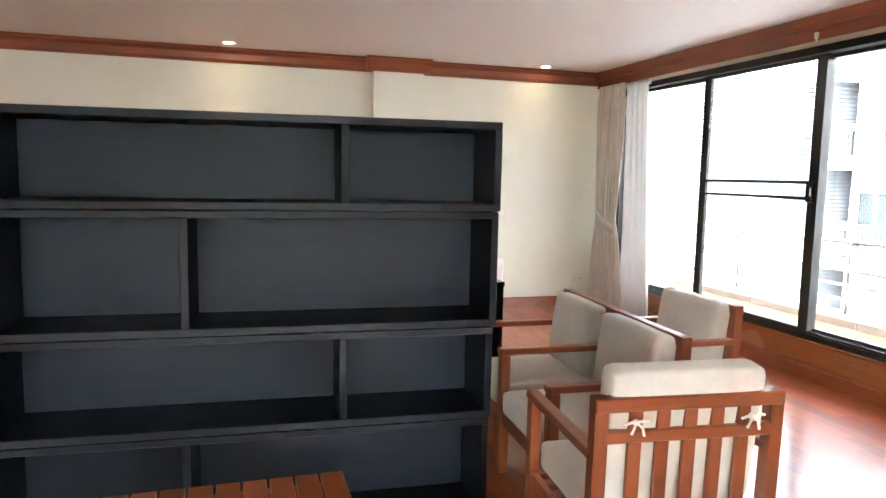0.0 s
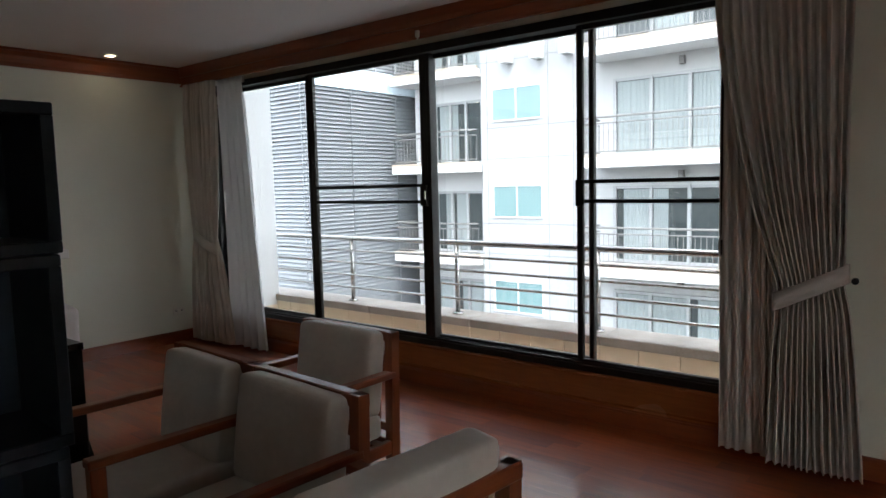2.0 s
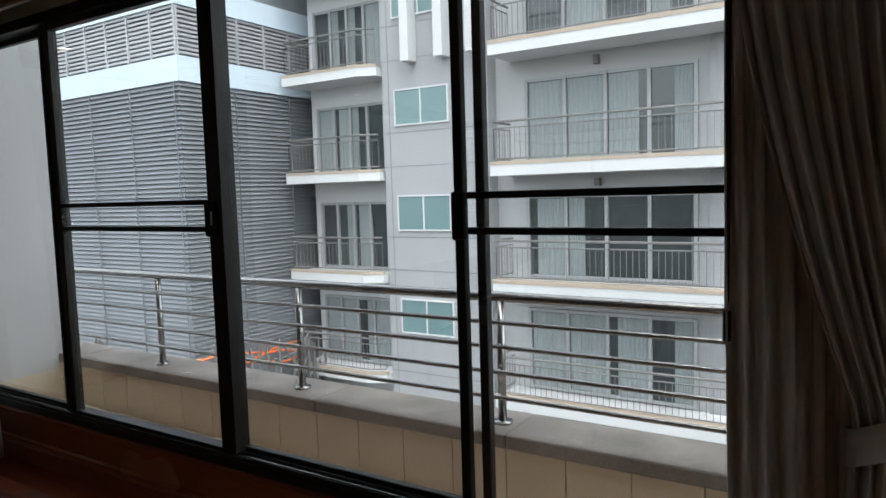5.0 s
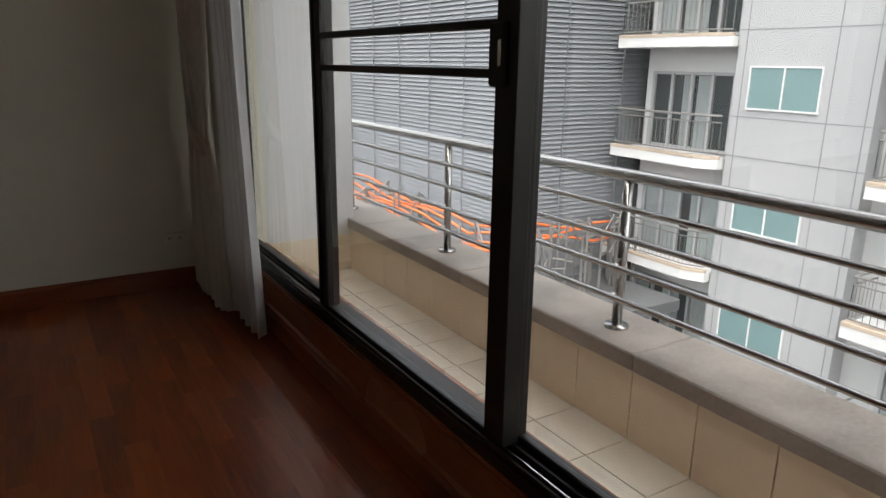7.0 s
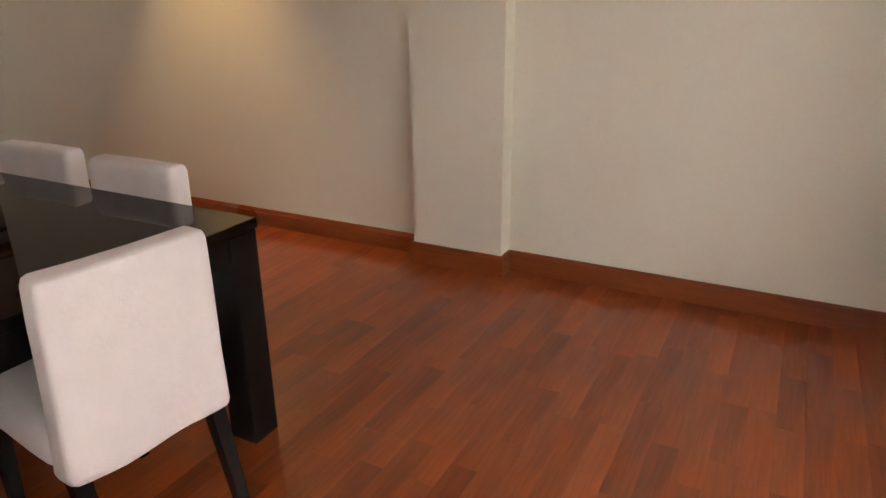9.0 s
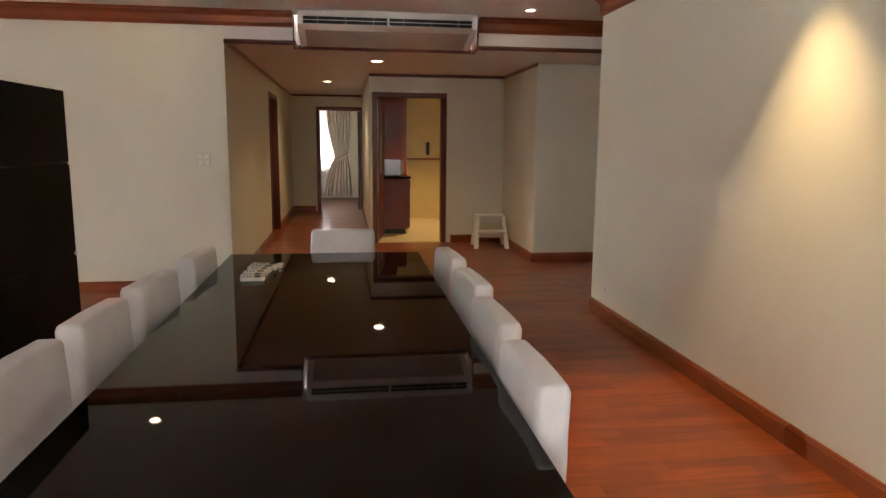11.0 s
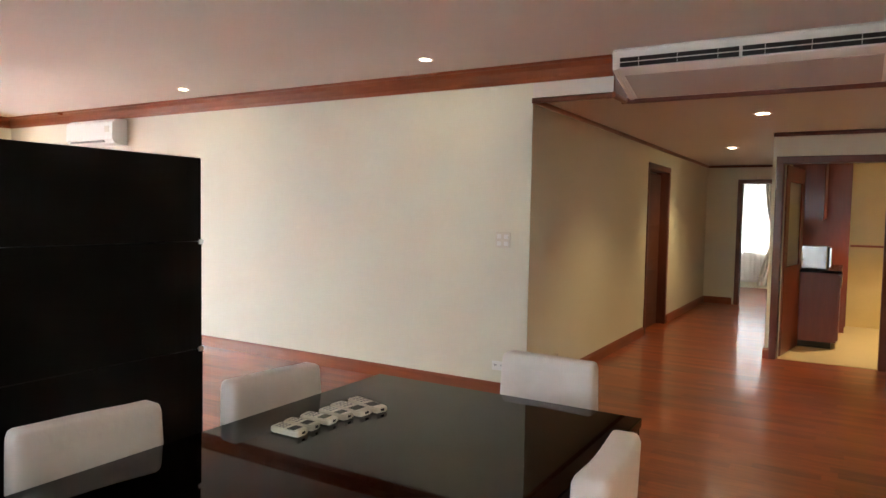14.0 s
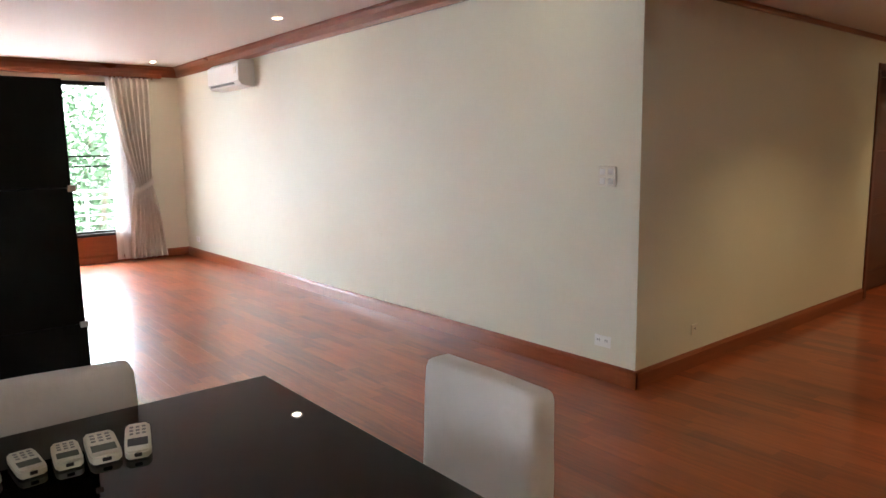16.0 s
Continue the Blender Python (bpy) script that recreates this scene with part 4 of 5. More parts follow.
# ---- air conditioners ----
ac = thing("ceiling_air_conditioner", "white ceiling-hung air conditioner with dark outlet slots", "air conditioner")
ay0, ay1 = 4.115, 5.745
bm = bmesh.new()
prof = [(-4.38, 2.60), (-3.93, 2.60), (-3.90, 2.575), (-3.915, 2.46), (-3.99, 2.43), (-4.36, 2.325), (-4.38, 2.34)]
ends = [[bm.verts.new((x, y, z)) for x, z in prof] for y in (ay0 + 0.03, ay1 - 0.03)]
bm.faces.new(ends[0][::-1])
bm.faces.new(ends[1])
for k in range(len(prof)):
    j = (k + 1) % len(prof)
    bm.faces.new((ends[0][k], ends[0][j], ends[1][j], ends[1][k]))
bmesh.ops.recalc_face_normals(bm, faces=list(bm.faces))
part("body", bm, WHITE, ac)
for a, b in ((ay0, ay0 + 0.03), (ay1 - 0.03, ay1)):
    bm = bmesh.new()
    pr = [(x + (0.006 if x > -4.3 else 0), z - 0.006) for x, z in prof]
    e2 = [[bm.verts.new((x, y, z)) for x, z in pr] for y in (a, b)]
    bm.faces.new(e2[0][::-1])
    bm.faces.new(e2[1])
    for k in range(len(pr)):
        j = (k + 1) % len(pr)
        bm.faces.new((e2[0][k], e2[0][j], e2[1][j], e2[1][k]))
    bmesh.ops.recalc_face_normals(bm, faces=list(bm.faces))
    part("end_cap", bm, WHITE, ac)
for a, b in ((ay0 + 0.05, 4.915), (4.935, ay1 - 0.05)):
    outlet = part("outlet_slot", boxes(((-3.93, a, 2.468), (-3.9055, b, 2.560))), DARK, ac, "dark air outlet")
    for z in (2.496, 2.53):
        part("vane", boxes(((-3.935, a, z), (-3.9, b, z + 0.005))), WHITE, outlet)
    for k in range(3):
        y = a + (b - a) * (k + 0.5) / 3
        part("fin", boxes(((-3.935, y, 2.468), (-3.904, y + 0.003, 2.560))), WHITE, outlet)
under = bmesh.new()
box(under, (-0.18, ay0 + 0.06, -0.004), (0.18, ay1 - 0.06, 0.004), 0.002, Matrix.Translation((-4.176, 0, 2.377)) @ pose(0, 0, 0, 0, -15.8, 0))
part("intake_panel", under, GLOSSY, ac, "glossy intake panel with underside shade painted in as grey")

sp = thing("wall_air_conditioner", "white split air conditioner on the long wall", "air conditioner")
bm = bmesh.new()
prof = [(XW, 2.435), (XW + 0.13, 2.44), (XW + 0.185, 2.40), (XW + 0.19, 2.21), (XW + 0.15, 2.165), (XW, 2.15)]
ends = [[bm.verts.new((x, y, z)) for x, z in prof] for y in (-2.45, -1.56)]
bm.faces.new(ends[0][::-1])
bm.faces.new(ends[1])
for k in range(len(prof)):
    j = (k + 1) % len(prof)
    bm.faces.new((ends[0][k], ends[0][j], ends[1][j], ends[1][k]))
bmesh.ops.recalc_face_normals(bm, faces=list(bm.faces))
part("body", bm, WHITE, sp)
part("flap", boxes(((XW + 0.155, -2.36, 2.18), (XW + 0.193, -1.72, 2.20))), GREY, sp)
part("label", boxes(((XW + 0.186, -1.70, 2.29), (XW + 0.1895, -1.62, 2.36))), CREAM, sp)


# ---- switches and sockets ----
def plate(name, label, cat, c, n, w, h, keys, face=WHITE):
    """A wall plate at c, facing along n (axis and sign)."""
    t = thing(name, label, cat)
    ax, sg = n
    def span(u0, u1, v0, v1, d0, d1):
        if ax == "x":
            return ((c[0] + sg * d0, c[1] + u0, c[2] + v0), (c[0] + sg * d1, c[1] + u1, c[2] + v1))
        return ((c[0] + u0, c[1] + sg * d0, c[2] + v0), (c[0] + u1, c[1] + sg * d1, c[2] + v1))
    part("plate", boxes(span(-w / 2, w / 2, -h / 2, h / 2, 0, 0.009), bev=0.003), face, t)
    for u, v, kw, kh, m in keys:
        part("rocker" if m is WHITE else "pin_hole", boxes(span(u - kw / 2, u + kw / 2, v - kh / 2, v + kh / 2, 0.004, 0.013 if m is WHITE else 0.0098), bev=0.001), m, t)
    return t


plate("light_switch", "white four-gang light switch on the cream wall", "switch", (XW, 3.215, 1.25), ("x", 1), 0.128, 0.12, [(u, v, 0.036, 0.034, WHITE) for u in (-0.03, 0.03) for v in (-0.028, 0.028)], CREAM)
plate("wall_socket", "white double wall socket low on the cream wall", "socket", (XW, 3.205, 0.245), ("x", 1), 0.12, 0.072, [(u, v, 0.005, 0.016, DARK) for u in (-0.036, -0.022, 0.022, 0.036) for v in (0.006,)])
plate("wall_socket", "white double wall socket beside the curtain", "socket", (3.44, YN, 0.30), ("y", -1), 0.12, 0.072, [(u, 0.004, 0.005, 0.016, DARK) for u in (-0.036, -0.022, 0.022, 0.036)], CREAM)
plate("wall_socket", "cream wall socket low on the hall wall", "socket", (-4.75, 3.44, 0.25), ("y", 1), 0.07, 0.07, [(u, 0.004, 0.005, 0.016, DARK) for u in (-0.008, 0.008)], CREAM)
plate("wall_socket", "cream wall socket low on the far wall", "socket", (-2.72, YN, 0.24), ("y", -1), 0.07, 0.07, [(u, 0.004, 0.005, 0.016, DARK) for u in (-0.008, 0.008)], CREAM)
plate("wall_socket", "cream wall socket low on the long wall", "socket", (XW, -3.65, 0.25), ("x", 1), 0.12, 0.072, [(u, 0.004, 0.005, 0.016, DARK) for u in (-0.03, 0.03)])

# ---- white step stool ----
st = thing("step_stool", "white plastic two-step stool against the cream wall", "step stool", at=pose(-6.64, 6.48, 0, 0, 0, -94))
for s in (-1, 1):
    l = bmesh.new()
    tapered(l, (s * 0.21 - 0.03, -0.21, 0), (s * 0.21 + 0.03, -0.15, 0), (s * 0.175 - 0.022, -0.16, 0.43), (s * 0.175 + 0.022, -0.12, 0.43))
    part("rear_leg", l, WHITE, st)
    l = bmesh.new()
    tapered(l, (s * 0.21 - 0.03, 0.17, 0), (s * 0.21 + 0.03, 0.23, 0), (s * 0.175 - 0.022, 0.03, 0.43), (s * 0.175 + 0.022, 0.08, 0.43))
    part("front_leg", l, WHITE, st)
part("top_step", boxes(((-0.2, -0.17, 0.41), (0.2, 0.085, 0.44)), bev=0.008), WHITE, st)
part("lower_step", boxes(((-0.195, 0.02, 0.205), (0.195, 0.21, 0.235)), bev=0.008), WHITE, st)
part("riser", boxes(((-0.18, 0.03, 0.345), (0.18, 0.05, 0.41)), ((-0.18, 0.12, 0.14), (0.18, 0.14, 0.205)), bev=0.004), WHITE, st)

# ---- kitchen things seen through the door ----
kc = thing("kitchen_base_cabinet", "mahogany kitchen base cabinet under a dark worktop", "cabinet", at=pose(-8.0, 5.3, 0))
part("body", boxes(((-1.2, -0.33, 0.08), (0.0, 0.18, 0.86))), KIT_RED, kc)
part("plinth", boxes(((-1.2, -0.33, 0.006), (-0.03, 0.13, 0.08))), DARK, kc)
for k in range(2):
    d = part("door", boxes(((-1.18 + k * 0.6, 0.18, 0.1), (-0.62 + k * 0.6, 0.198, 0.84)), bev=0.003), KIT_RED, kc)
    part("handle", boxes(((-0.7 + k * 0.6, 0.198, 0.7), (-0.68 + k * 0.6, 0.215, 0.82)), bev=0.003), CHROME, d)
tagged(part("worktop", boxes(((-9.22, 4.97, 0.86), (-7.98, 5.51, 0.89)), bev=0.004), TABLE_MATT), "dark kitchen worktop on the cabinet", "worktop")
mw = thing("microwave_oven", "silver microwave oven on the kitchen worktop", "microwave", at=pose(-8.25, 5.2, 0.89))
part("body", boxes(((-0.22, -0.2, 0.01), (0.22, 0.16, 0.27)), bev=0.008), STEEL, mw)
part("door", boxes(((-0.21, 0.16, 0.02), (0.1, 0.175, 0.26)), bev=0.004), DARK, mw)
part("handle", boxes(((0.1, 0.175, 0.03), (0.118, 0.2, 0.25)), bev=0.004), CHROME, mw)
hc = thing("kitchen_wall_cabinet", "mahogany kitchen wall cabinet", "cabinet", at=pose(-8.3, 5.12, 1.45))
part("body", boxes(((-0.8, -0.15, 0.0), (0.2, 0.17, 0.75))), KIT_RED, hc)
part("door", boxes(((-0.78, 0.17, 0.02), (0.18, 0.186, 0.73)), bev=0.003), KIT_RED, hc)
tc2 = thing("kitchen_tall_cabinet", "tall mahogany kitchen cabinet by the rear wall", "cabinet", at=pose(-9.7, 5.35, 0))
part("body", boxes(((-0.33, -0.37, 0.006), (0.33, 0.2, 2.3))), KIT_RED, tc2)
part("door", boxes(((-0.31, 0.2, 0.08), (0.31, 0.216, 2.28)), bev=0.003), KIT_RED, tc2)
ph = thing("wall_telephone", "dark intercom handset hanging on the yellow tiled kitchen wall", "telephone", at=pose(-10.05, 6.01, 1.30))
part("cradle", boxes(((0.002, -0.04, -0.10), (0.03, 0.04, 0.10)), bev=0.006), GREY, ph)
hs = bmesh.new()
tube(hs, [(0.05, 0, -0.10), (0.062, 0, -0.04), (0.062, 0, 0.05), (0.05, 0, 0.10)], 0.018, 8)
box(hs, (0.028, -0.024, 0.075), (0.064, 0.024, 0.12), 0.01)
box(hs, (0.028, -0.024, -0.12), (0.064, 0.024, -0.075), 0.01)
part("handset", hs, DARK, ph, "dark plastic handset", True)
structure("kitchen_dado", boxes(((-10.05, 5.58, 1.095), (-10.035, 7.3, 1.125))), TRIM_Y, "dark border line in the kitchen tiling")


# ---- balcony ----
PX0, PX1, PZ, BF = 4.60, 4.90, 0.305, -0.06
structure("balcony_slab", boxes(((XE + 0.2, -2.0, -0.35), (PX1 + 0.02, 8.2, BF - 0.012))), GROUT, "balcony slab")
structure("balcony_parapet", boxes(((PX0 + 0.01, -2.0, BF - 0.012), (PX1 - 0.01, 8.2, PZ - 0.07))), GROUT, "low balcony parapet wall")
cop = thing("parapet_coping", "weathered grey terrazzo coping on the balcony parapet", "coping", kind="structure")
y = -2.0
while y < 8.1:
    part("coping_stone", boxes(((PX0 - 0.015, y, PZ - 0.07), (PX1 + 0.03, min(y + 1.195, 8.2), PZ)), bev=0.006), CONCRETE, cop)
    y += 1.2
structure("balcony_end_wall", boxes(((XE + 0.2, 6.66, BF), (PX0 + 0.03, 6.86, 3.2)), ((XE + 0.2, 6.63, 0.19), (PX0 + 0.03, 6.66, 3.2))), EXT_WHITE, "white painted balcony end wall")
structure("balcony_end_dado", boxes(((XE + 0.2, 6.622, BF), (PX0 + 0.03, 6.66, 0.19))), TILE_W, "beige tiled foot of the balcony end wall")
structure("balcony_soffit", boxes(((XE + 0.2, -2.0, 3.2), (PX1 + 0.1, 8.2, 3.35))), EXT_WHITE, "white underside of the balcony above")

rail = thing("balcony_railing", "stainless steel balcony railing with round bars", "railing")
posts = [1.55, 2.885, 4.235, 5.57, 6.905]
for y in posts:
    p = bmesh.new()
    cyl(p, (4.74, y, PZ), (4.74, y, 0.918), 0.021, n=14)
    po = part("post", p, STEEL, rail, smooth=True)
    f = bmesh.new()
    cyl(f, (4.74, y, PZ), (4.74, y, PZ + 0.012), 0.05, n=18)
    part("base_flange", f, STEEL, po, smooth=True)
    for z in (0.453, 0.578, 0.703, 0.823):
        b = bmesh.new()
        cyl(b, (4.74, y, z), (4.685, y, z), 0.008, n=8)
        part("bracket", b, STEEL, po, smooth=True)
b = bmesh.new()
cyl(b, (4.74, -2, 0.938), (4.74, 8.2, 0.938), 0.026, n=14)
part("top_rail", b, STEEL, rail, smooth=True)
for z in (0.453, 0.578, 0.703, 0.823):
    b = bmesh.new()
    cyl(b, (4.675, -2, z), (4.675, 8.2, z), 0.012, n=10)
    part("bar", b, STEEL, rail, smooth=True)


# ---- buildings across the way ----
def building_rail(parent, pts, z, h=1.0, step=0.14):
    """A barred balcony rail along a line of corners."""
    r = bmesh.new()
    for a, b in zip(pts, pts[1:]):
        for hh, rr in ((h, 0.03), (h * 0.84, 0.018), (0.1, 0.018)):
            cyl(r, (*a, z + hh), (*b, z + hh), rr, n=6)
    ra = part("railing", r, RAIL_GREY, parent)
    bars = bmesh.new()
    for a, b in zip(pts, pts[1:]):
        n = max(2, int(math.dist(a, b) / step))
        for k in range(n + 1):
            x, y = a[0] + (b[0] - a[0]) * k / n, a[1] + (b[1] - a[1]) * k / n
            box(bars, (x - 0.006, y - 0.006, z + 0.1), (x + 0.006, y + 0.006, z + h * 0.84))
    part("balusters", bars, RAIL_GREY, ra)
    return ra


def glazing(parent, x, y0, y1, z0, z1, n, seed, axis="y"):
    """Sliding doors with white frames greyed to paint in recess shade, dark panes and pale drapes."""
    w = part("window", boxes(((x, y0, z0), (x + 0.12, y1, z0 + 0.07)), ((x, y0, z1 - 0.08), (x + 0.12, y1, z1)), bev=0.0), EXT_GREY, parent)
    rnd = random.Random(seed)
    for k in range(n + 1):
        y = y0 + (y1 - y0) * k / n
        part("frame", boxes(((x - 0.02, y - 0.04, z0), (x + 0.12, y + 0.04, z1))), EXT_GREY, w)
    for k in range(n):
        a, b = y0 + (y1 - y0) * k / n, y0 + (y1 - y0) * (k + 1) / n
        part("pane", boxes(((x + 0.05, a + 0.05, z0 + 0.06), (x + 0.06, b - 0.05, z1 - 0.06))), FAR_GLASS, w)
        c = bmesh.new()
        m = 7
        f = rnd.choice((0.0, 0.45, 0.8, 1.0, 1.0))
        side = rnd.choice((0, 1))
        wide = b - a - 0.12
        for q in range(m if f else 2):
            u = a + 0.06 + wide * (q / m * f + (1 - f) * side)
            p = wide * (f or 0.3) / m
            prism(c, [(x + 0.048, u), (x + 0.036, u + p * 0.22), (x + 0.032, u + p * 0.5), (x + 0.036, u + p * 0.78), (x + 0.048, u + p)], z0 + 0.08, z1 - 0.1)
        part("drape", c, FAR_CURTAIN, w, "pale hanging drape")
    return w


LEVELS = [2.05 + 2.9 * k for k in range(-3, 3)]
ap = thing("apartment_building", "white apartment block with balconies and sliding doors", "building")
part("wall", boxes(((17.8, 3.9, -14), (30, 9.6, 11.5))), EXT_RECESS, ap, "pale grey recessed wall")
part("wall", boxes(((17.3, 9.6, -14), (30, 12.9, 11.5))), EXT_GREY, ap, "pale grey clad wall")
part("wall", boxes(((18.0, 12.95, -14), (30, 16.2, 11.5))), EXT_WHITE, ap)
for i, z in enumerate(LEVELS):
    sl = part("balcony", boxes(((16.6, 3.25, z - 0.26), (18.0, 9.2, z))), EXT_WHITE, ap)
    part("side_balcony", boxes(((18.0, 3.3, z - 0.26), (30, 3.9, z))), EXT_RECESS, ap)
    part("tile_edge", boxes(((16.59, 3.24, z), (16.85, 9.2, z + 0.09)), ((16.85, 3.24, z), (18.0, 3.45, z + 0.09))), SLABEDGE, sl, "terracotta tiled balcony edge")
    building_rail(sl, [(17.6, 9.12), (16.68, 9.12), (16.68, 3.33), (18.0, 3.33)], z + 0.05)
    building_rail(sl, [(18.0, 3.36), (27, 3.36)], z + 0.05, step=0.35)
    glazing(ap, 17.68, 4.6, 8.7, z + 0.05, z + 2.14, 4, i)
    part("side_window", boxes(((18.0, 3.86, z + 0.1), (19.4, 3.9, z + 2.2))), FAR_GLASS, ap, "dark corner glazing")
    part("corner_post", boxes(((17.66, 3.88, z), (17.8, 4.3, z + 2.62))), EXT_GREY, ap)
    p = bmesh.new()
    cyl(p, (16.95, 3.75, z), (16.95, 3.75, z + 2.64), 0.06, n=10)
    part("drain_pipe", p, EXT_GREY, ap, smooth=True)
    part("wall_lamp", boxes(((17.6, 6.8, z + 2.32), (17.8, 6.92, z + 2.52))), RAIL_GREY, ap)
    # balconies further along
    s2 = bmesh.new()
    prism(s2, [(18.0, 12.95), (17.1, 12.95), (16.85, 13.5), (16.85, 16.3), (18.0, 16.3)], z - 0.24, z)
    sl2 = part("balcony", s2, EXT_WHITE, ap)
    e2 = bmesh.new()
    prism(e2, [(17.2, 12.95), (17.09, 12.95), (16.84, 13.48), (16.84, 16.3), (16.98, 16.3), (16.98, 13.55)], z, z + 0.08)
    part("tile_edge", e2, SLABEDGE, sl2, "terracotta tiled balcony edge")
    building_rail(sl2, [(17.15, 13.0), (16.92, 13.5), (16.92, 16.22), (18.0, 16.22)], z + 0.05)
    glazing(ap, 17.88, 13.3, 15.85, z + 0.05, z + 2.06, 4, i + 40)
    # paired windows in the grey cladding
    w = part("window", boxes(((17.255, 10.75, z + 1.24), (17.3, 12.5, z + 1.28)), ((17.255, 10.75, z + 2.19), (17.3, 12.5, z + 2.23)), ((17.255, 10.75, z + 1.28), (17.3, 10.79, z + 2.19)),
                             ((17.255, 12.46, z + 1.28), (17.3, 12.5, z + 2.19)), ((17.255, 11.61, z + 1.28), (17.3, 11.65, z + 2.19))), EXT_WHITE, ap)
    for a, b in ((10.79, 11.61), (11.65, 12.46)):
        part("pane", boxes(((17.275, a, z + 1.28), (17.298, b, z + 2.19))), TEAL_GLASS, w, "teal glass pane")
    part("cladding_joint", boxes(((17.293, 9.6, z + 0.12), (17.299, 12.9, z + 0.14)), ((17.293, 9.6, z + 1.05), (17.299, 12.9, z + 1.07)), ((17.293, 9.75, z - 0.7), (17.299, 9.77, z + 2.2)), ((17.293, 10.55, z - 0.7), (17.299, 10.57, z + 2.2)), ((17.293, 12.68, z - 0.7), (17.299, 12.70, z + 2.2))), JOINT, ap)
for y in (11.85, 10.8, 9.86):
    part("fin", boxes(((16.9, y - 0.13, 4.95), (17.3, y + 0.13, 11.5))), EXT_WHITE, ap)
part("roof", boxes(((16.4, 3.0, 11.5), (30.2, 16.4, 11.8))), EXT_WHITE, ap)

# tower further down the street
tw = thing("office_tower", "tall grey tower with rows of windows down the street", "building")
part("wall", boxes(((34, -22, -14), (60, 2.0, 45))), EXT_GREY, tw)
for k in range(12):
    strip = part("window", boxes(((33.9, -21, -9 + k * 3.2), (34, 1.6, -7.4 + k * 3.2)), ((34.4, 2.0, -9 + k * 3.2), (59, 2.06, -7.4 + k * 3.2))), FAR_GLASS, tw)
    for j in range(8):
        part("mullion", boxes(((33.84, -20.5 + j * 2.9, -9 + k * 3.2), (33.9, -20.2 + j * 2.9, -7.4 + k * 3.2))), EXT_WHITE, strip)

# grey louvred block
lv = thing("louvred_plant_building", "grey building clad in horizontal metal louvres with pale bands", "building")
LX, LY = 13.4, 16.55
# solid core, coloured dark to stand for shade behind the slats
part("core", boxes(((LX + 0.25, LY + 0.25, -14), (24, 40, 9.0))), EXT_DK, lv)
part("band", boxes(((LX - 0.05, LY - 0.05, 4.52), (24, 40, 5.17))), BAND, lv, "pale blue horizontal band")
part("band", boxes(((LX - 0.05, LY - 0.05, 6.47), (24, 40, 7.1))), BAND, lv, "pale blue horizontal band")
slat_me = bpy.data.meshes.new("louvre_slat_front")
bm = bmesh.new()
box(bm, (-0.01, 0, -0.062), (0.01, 23.5, 0.062), 0, pose(0, 0, 0, 0, 28, 0))
bm.to_mesh(slat_me)
bm.free()
slat_me.materials.append(LOUVRE)
side_me = bpy.data.meshes.new("louvre_slat_side")
bm = bmesh.new()
box(bm, (0, -0.01, -0.062), (10.0, 0.01, 0.062), 0, pose(0, 0, 0, -28, 0, 0))
bm.to_mesh(side_me)
bm.free()
side_me.materials.append(LOUVRE)
for me, x, y in ((slat_me, LX, LY), (side_me, LX, LY)):
    for k in range(92):
        o = new("louvre_slat", me)
        o.parent = lv
        o.location = (x, y, 4.45 - k * 0.125)
upper = bmesh.new()
for k in range(11):
    z = 5.24 + k * 0.115
    box(upper, (LX, LY, z), (LX + 0.03, LY + 23, z + 0.06))
    box(upper, (LX + 0.03, LY, z), (LX + 10, LY + 0.03, z + 0.06))
for k in range(24):
    box(upper, (LX - 0.03, LY + k * 1.0, 5.17), (LX + 0.02, LY + k * 1.0 + 0.06, 6.47))
for k in range(10):
    box(upper, (LX + k * 1.0, LY - 0.03, 5.17), (LX + k * 1.0 + 0.06, LY + 0.02, 6.47))
part("upper_louvres", upper, LOUVRE_LT, lv, "pale upper louvre screens", kind="stuff")
seams = bmesh.new()
for k in range(12):
    y = LY + 0.1 + k * 1.9
    box(seams, (LX - 0.085, y, -7.3), (LX - 0.055, y + 0.02, 4.52))
for x in (LX + 1.8, LX + 3.9):
    box(seams, (x, LY - 0.085, -7.3), (x + 0.02, LY - 0.055, 4.52))
part("seam_strip", seams, LOUVRE, lv)

# plant roof below with orange conduits
pr = thing("plant_roof", "dark low roof crowded with cables and pipes", "roof")
part("deck", boxes(((11.5, 13.5, -4.9), (17.0, 34, -4.6))), ROOF, pr)
rnd = random.Random(4)
frames = bmesh.new()
for k in range(70):
    if k % 2:
        x, y = rnd.uniform(13.3, 17.0), rnd.uniform(15.0, 16.0)
    else:
        x, y = rnd.uniform(12.2, 13.1), rnd.uniform(15.5, 24)
    h = rnd.uniform(0.7, 2.2)
    cyl(frames, (x, y, -4.6), (x, y, -4.6 + h), 0.035, n=6)
    cyl(frames, (x, y, -4.6 + h), (x + rnd.uniform(-0.6, 0.6), y + rnd.uniform(-0.5, 0.5), -4.6 + h * rnd.uniform(0.6, 1)), 0.03, n=6)
part("pipework", frames, RAIL_GREY, pr, "grey pipe supports", kind="stuff")
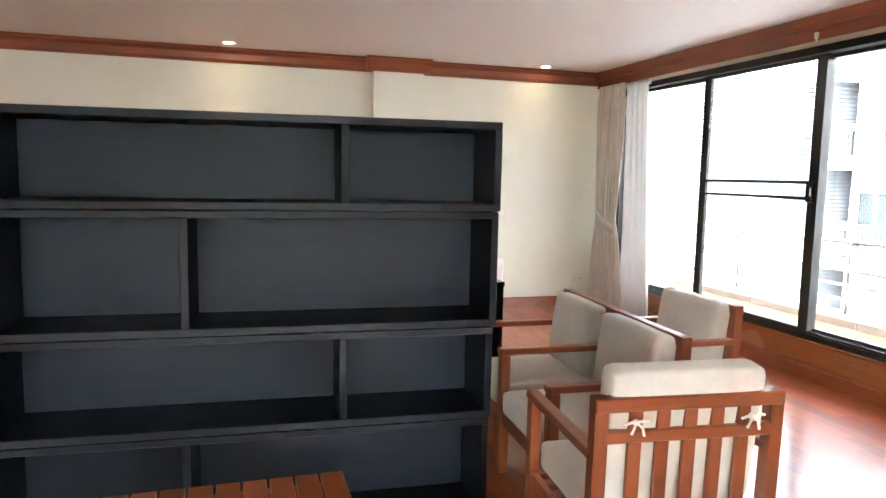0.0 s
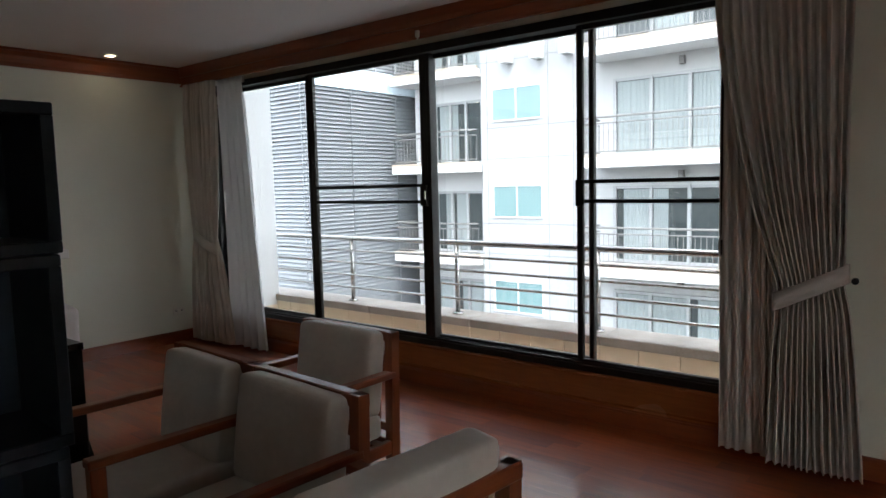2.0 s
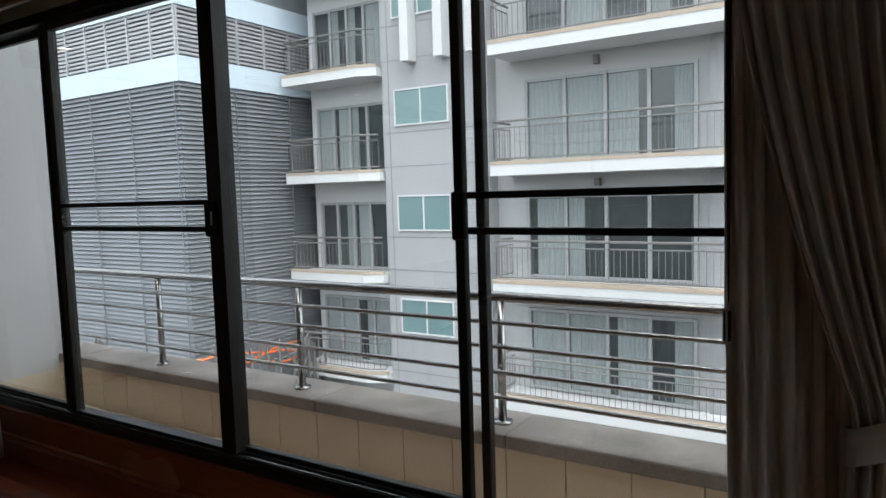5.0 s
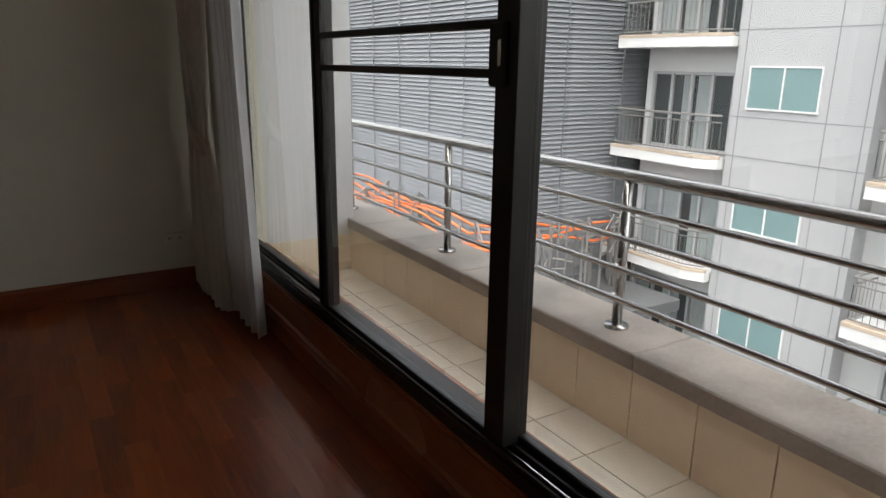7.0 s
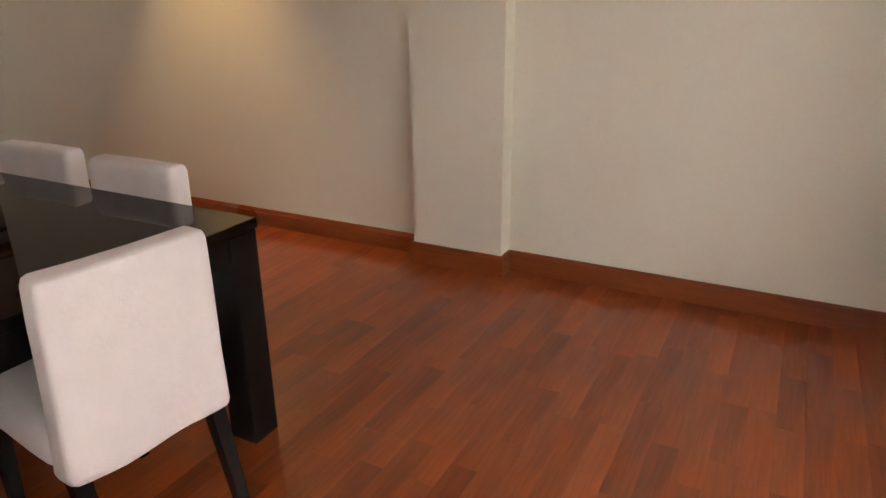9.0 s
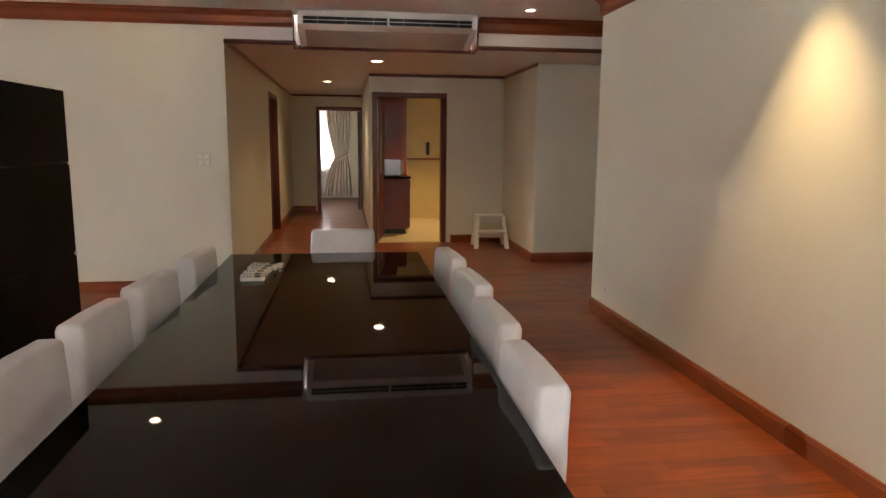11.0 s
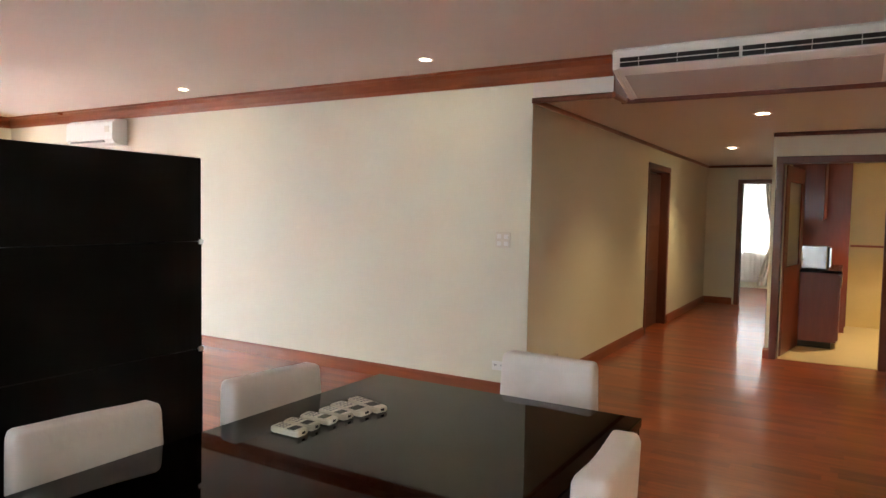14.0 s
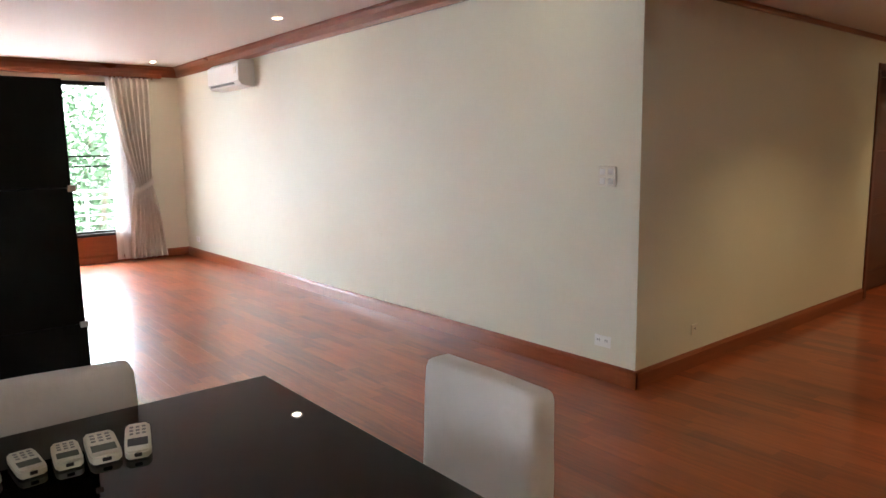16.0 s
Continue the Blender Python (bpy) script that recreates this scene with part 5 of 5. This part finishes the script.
for k in range(5):
    c = bmesh.new()
    o = k * 0.14
    line = [(12.9 - o, 25 - 1.1 * i, -2.6 - 0.12 * k - 0.05 * i + 0.10 * math.sin(i * 1.3 + k)) for i in range(8)]
    line += [(13.2 - o + 0.75 * i, 16.0 - o * 0.8, -2.75 - 0.15 * k - 0.06 * i + 0.10 * math.sin(i * 1.7 + 2 * k)) for i in range(6)]
    if k > 2:
        line = line[:9]
    tube(c, line, 0.036, 6)
    part("conduit", c, ORANGE, pr, "orange flexible conduit", True)

# far ground
structure("ground", boxes(((-400, -400, -14.2), (400, 400, -14.0))), ASPHALT, "grey asphalt ground far below")

# rear balcony and trees
br = thing("rear_railing", "steel balcony railing outside the rear window", "railing")
structure("rear_balcony", boxes(((-5, -5.4, -0.35), (1, -4.25, BF)), ((-5, -5.4, BF), (1, -5.2, 0.27))), CONCRETE, "rear balcony slab and parapet")
for z in (0.42, 0.545, 0.67, 0.79, 0.9):
    b = bmesh.new()
    cyl(b, (-5, -5.3, z), (1, -5.3, z), 0.02 if z > 0.85 else 0.012, n=8)
    part("bar", b, STEEL, br, smooth=True)
for x in (-4.4, -3.1, -1.8, -0.5):
    b = bmesh.new()
    cyl(b, (x, -5.3, 0.27), (x, -5.3, 0.9), 0.021, n=10)
    part("post", b, STEEL, br, smooth=True)


def tree(x, y, h, r, seed):
    t = thing("tree", "leafy green tree outside the rear window", "tree", "trees", pose(x, y, -14))
    rnd = random.Random(seed)
    tr = bmesh.new()
    tube(tr, [(0, 0, 0), (0.1, 0.05, h * 0.3), (-0.05, 0.1, h * 0.6)], 0.28, 8)
    tips = []
    for k in range(9):
        a = rnd.uniform(0, 6.28)
        e = (r * 0.7 * math.cos(a), r * 0.7 * math.sin(a), h * rnd.uniform(0.6, 0.95))
        tube(tr, [(0, 0.05, h * rnd.uniform(0.35, 0.58)), (e[0] * 0.5, e[1] * 0.5, e[2] * 0.82), e], 0.08, 6)
        tips.append(e)
    part("trunk", tr, BARK, t, smooth=True)
    vs, fs = [], []
    for k in range(15000):
        c = Vector(rnd.choice(tips)) + Vector((rnd.gauss(0, 1), rnd.gauss(0, 1), rnd.gauss(0, 0.8))) * r * 0.34
        u = Vector((rnd.gauss(0, 1), rnd.gauss(0, 1), rnd.gauss(0, 0.6))).normalized()
        w = u.cross(Vector((rnd.gauss(0, 1), rnd.gauss(0, 1), rnd.gauss(0, 1)))).normalized()
        s = rnd.uniform(0.06, 0.125)
        i = len(vs)
        vs += [c - u * s, c + w * s * 0.45, c + u * s, c - w * s * 0.45]
        fs.append((i, i + 1, i + 2, i + 3))
    me = bpy.data.meshes.new("crown")
    me.from_pydata([tuple(v) for v in vs], [], fs)
    me.materials.append(LEAF)
    cr = new("crown", me)
    cr.parent = t
    tagged(cr, "dense green leaves", kind="stuff")


tree(-5.0, -16.0, 19.0, 5.0, 1)
tree(-0.5, -18.0, 20.0, 5.5, 2)
tree(-9.5, -19.0, 18.0, 5.0, 3)


# ---- pieces of floors and walls ----
def tiles(parent, name, material, cells, near):
    """Flat pieces: near ones are objects on shared meshes, the rest one joined part."""
    shared = {}
    rest = bmesh.new()
    count = 0
    for c, s in cells:
        if near(c) and count < 300:
            key = tuple(round(v, 3) for v in s)
            if key not in shared:
                b = boxes(((-s[0] / 2, -s[1] / 2, -s[2] / 2), (s[0] / 2, s[1] / 2, s[2] / 2)))
                me = bpy.data.meshes.new(name)
                b.to_mesh(me)
                b.free()
                me.materials.append(material)
                shared[key] = me
            o = new(name, shared[key])
            o.parent = parent
            o.location = c
            count += 1
        else:
            vs = [rest.verts.new((c[0] + sx * s[0] / 2, c[1] + sy * s[1] / 2, c[2] + sz * s[2] / 2)) for sx in (-1, 1) for sy in (-1, 1) for sz in (-1, 1)]
            for q in ((0, 1, 3, 2), (4, 6, 7, 5), (0, 4, 5, 1), (2, 3, 7, 6), (0, 2, 6, 4), (1, 5, 7, 3)):
                rest.faces.new([vs[k] for k in q])
    if rest.verts:
        part(name + "_rest", rest, material, parent, kind="stuff")
    else:
        rest.free()


floor_ob = bpy.data.objects["floor"]
rnd = random.Random(21)
cells = []
W, G, T = 0.09, 0.0004, 0.012


def strips(x0, x1, y0, y1):
    x = x0
    while x < x1 - 0.01:
        w = min(W, x1 - x)
        y = y0 - rnd.uniform(0, 0.5)
        while y < y1:
            ln = rnd.choice((0.36, 0.45, 0.54, 0.63, 0.72))
            a, b = max(y, y0), min(y + ln, y1)
            if b - a > 0.02:
                cells.append(((x + w / 2, (a + b) / 2, -T / 2 + rnd.uniform(-0.00004, 0.00004)), (w - G, round(b - a, 3) - G, T)))
            y += ln
        x += W


strips(XW, XE, YS, YN)
strips(-12.0, XW, 3.28, 8.4)
strips(XW, -3.05, YN, 8.4)
tiles(floor_ob, "plank", FLOOR, cells, lambda c: 0.9 < c[0] < 3.6 and 4.4 < c[1] < 6.6)

bal = bpy.data.objects["balcony_slab"]
cells = []
for i in range(3):
    for j in range(34):
        cells.append(((XE + 0.2 + 0.115 + i * 0.232, -1.85 + j * 0.3, BF - 0.006), (0.227, 0.295, 0.012)))
tiles(bal, "tile", TILE_F, cells, lambda c: True)
par = bpy.data.objects["balcony_parapet"]
cells = [((PX0 + 0.005, -1.85 + j * 0.3, (BF + PZ - 0.07) / 2), (0.012, 0.294, PZ - 0.07 - BF - 0.006)) for j in range(34)]
tiles(par, "tile", TILE_W, cells, lambda c: True)
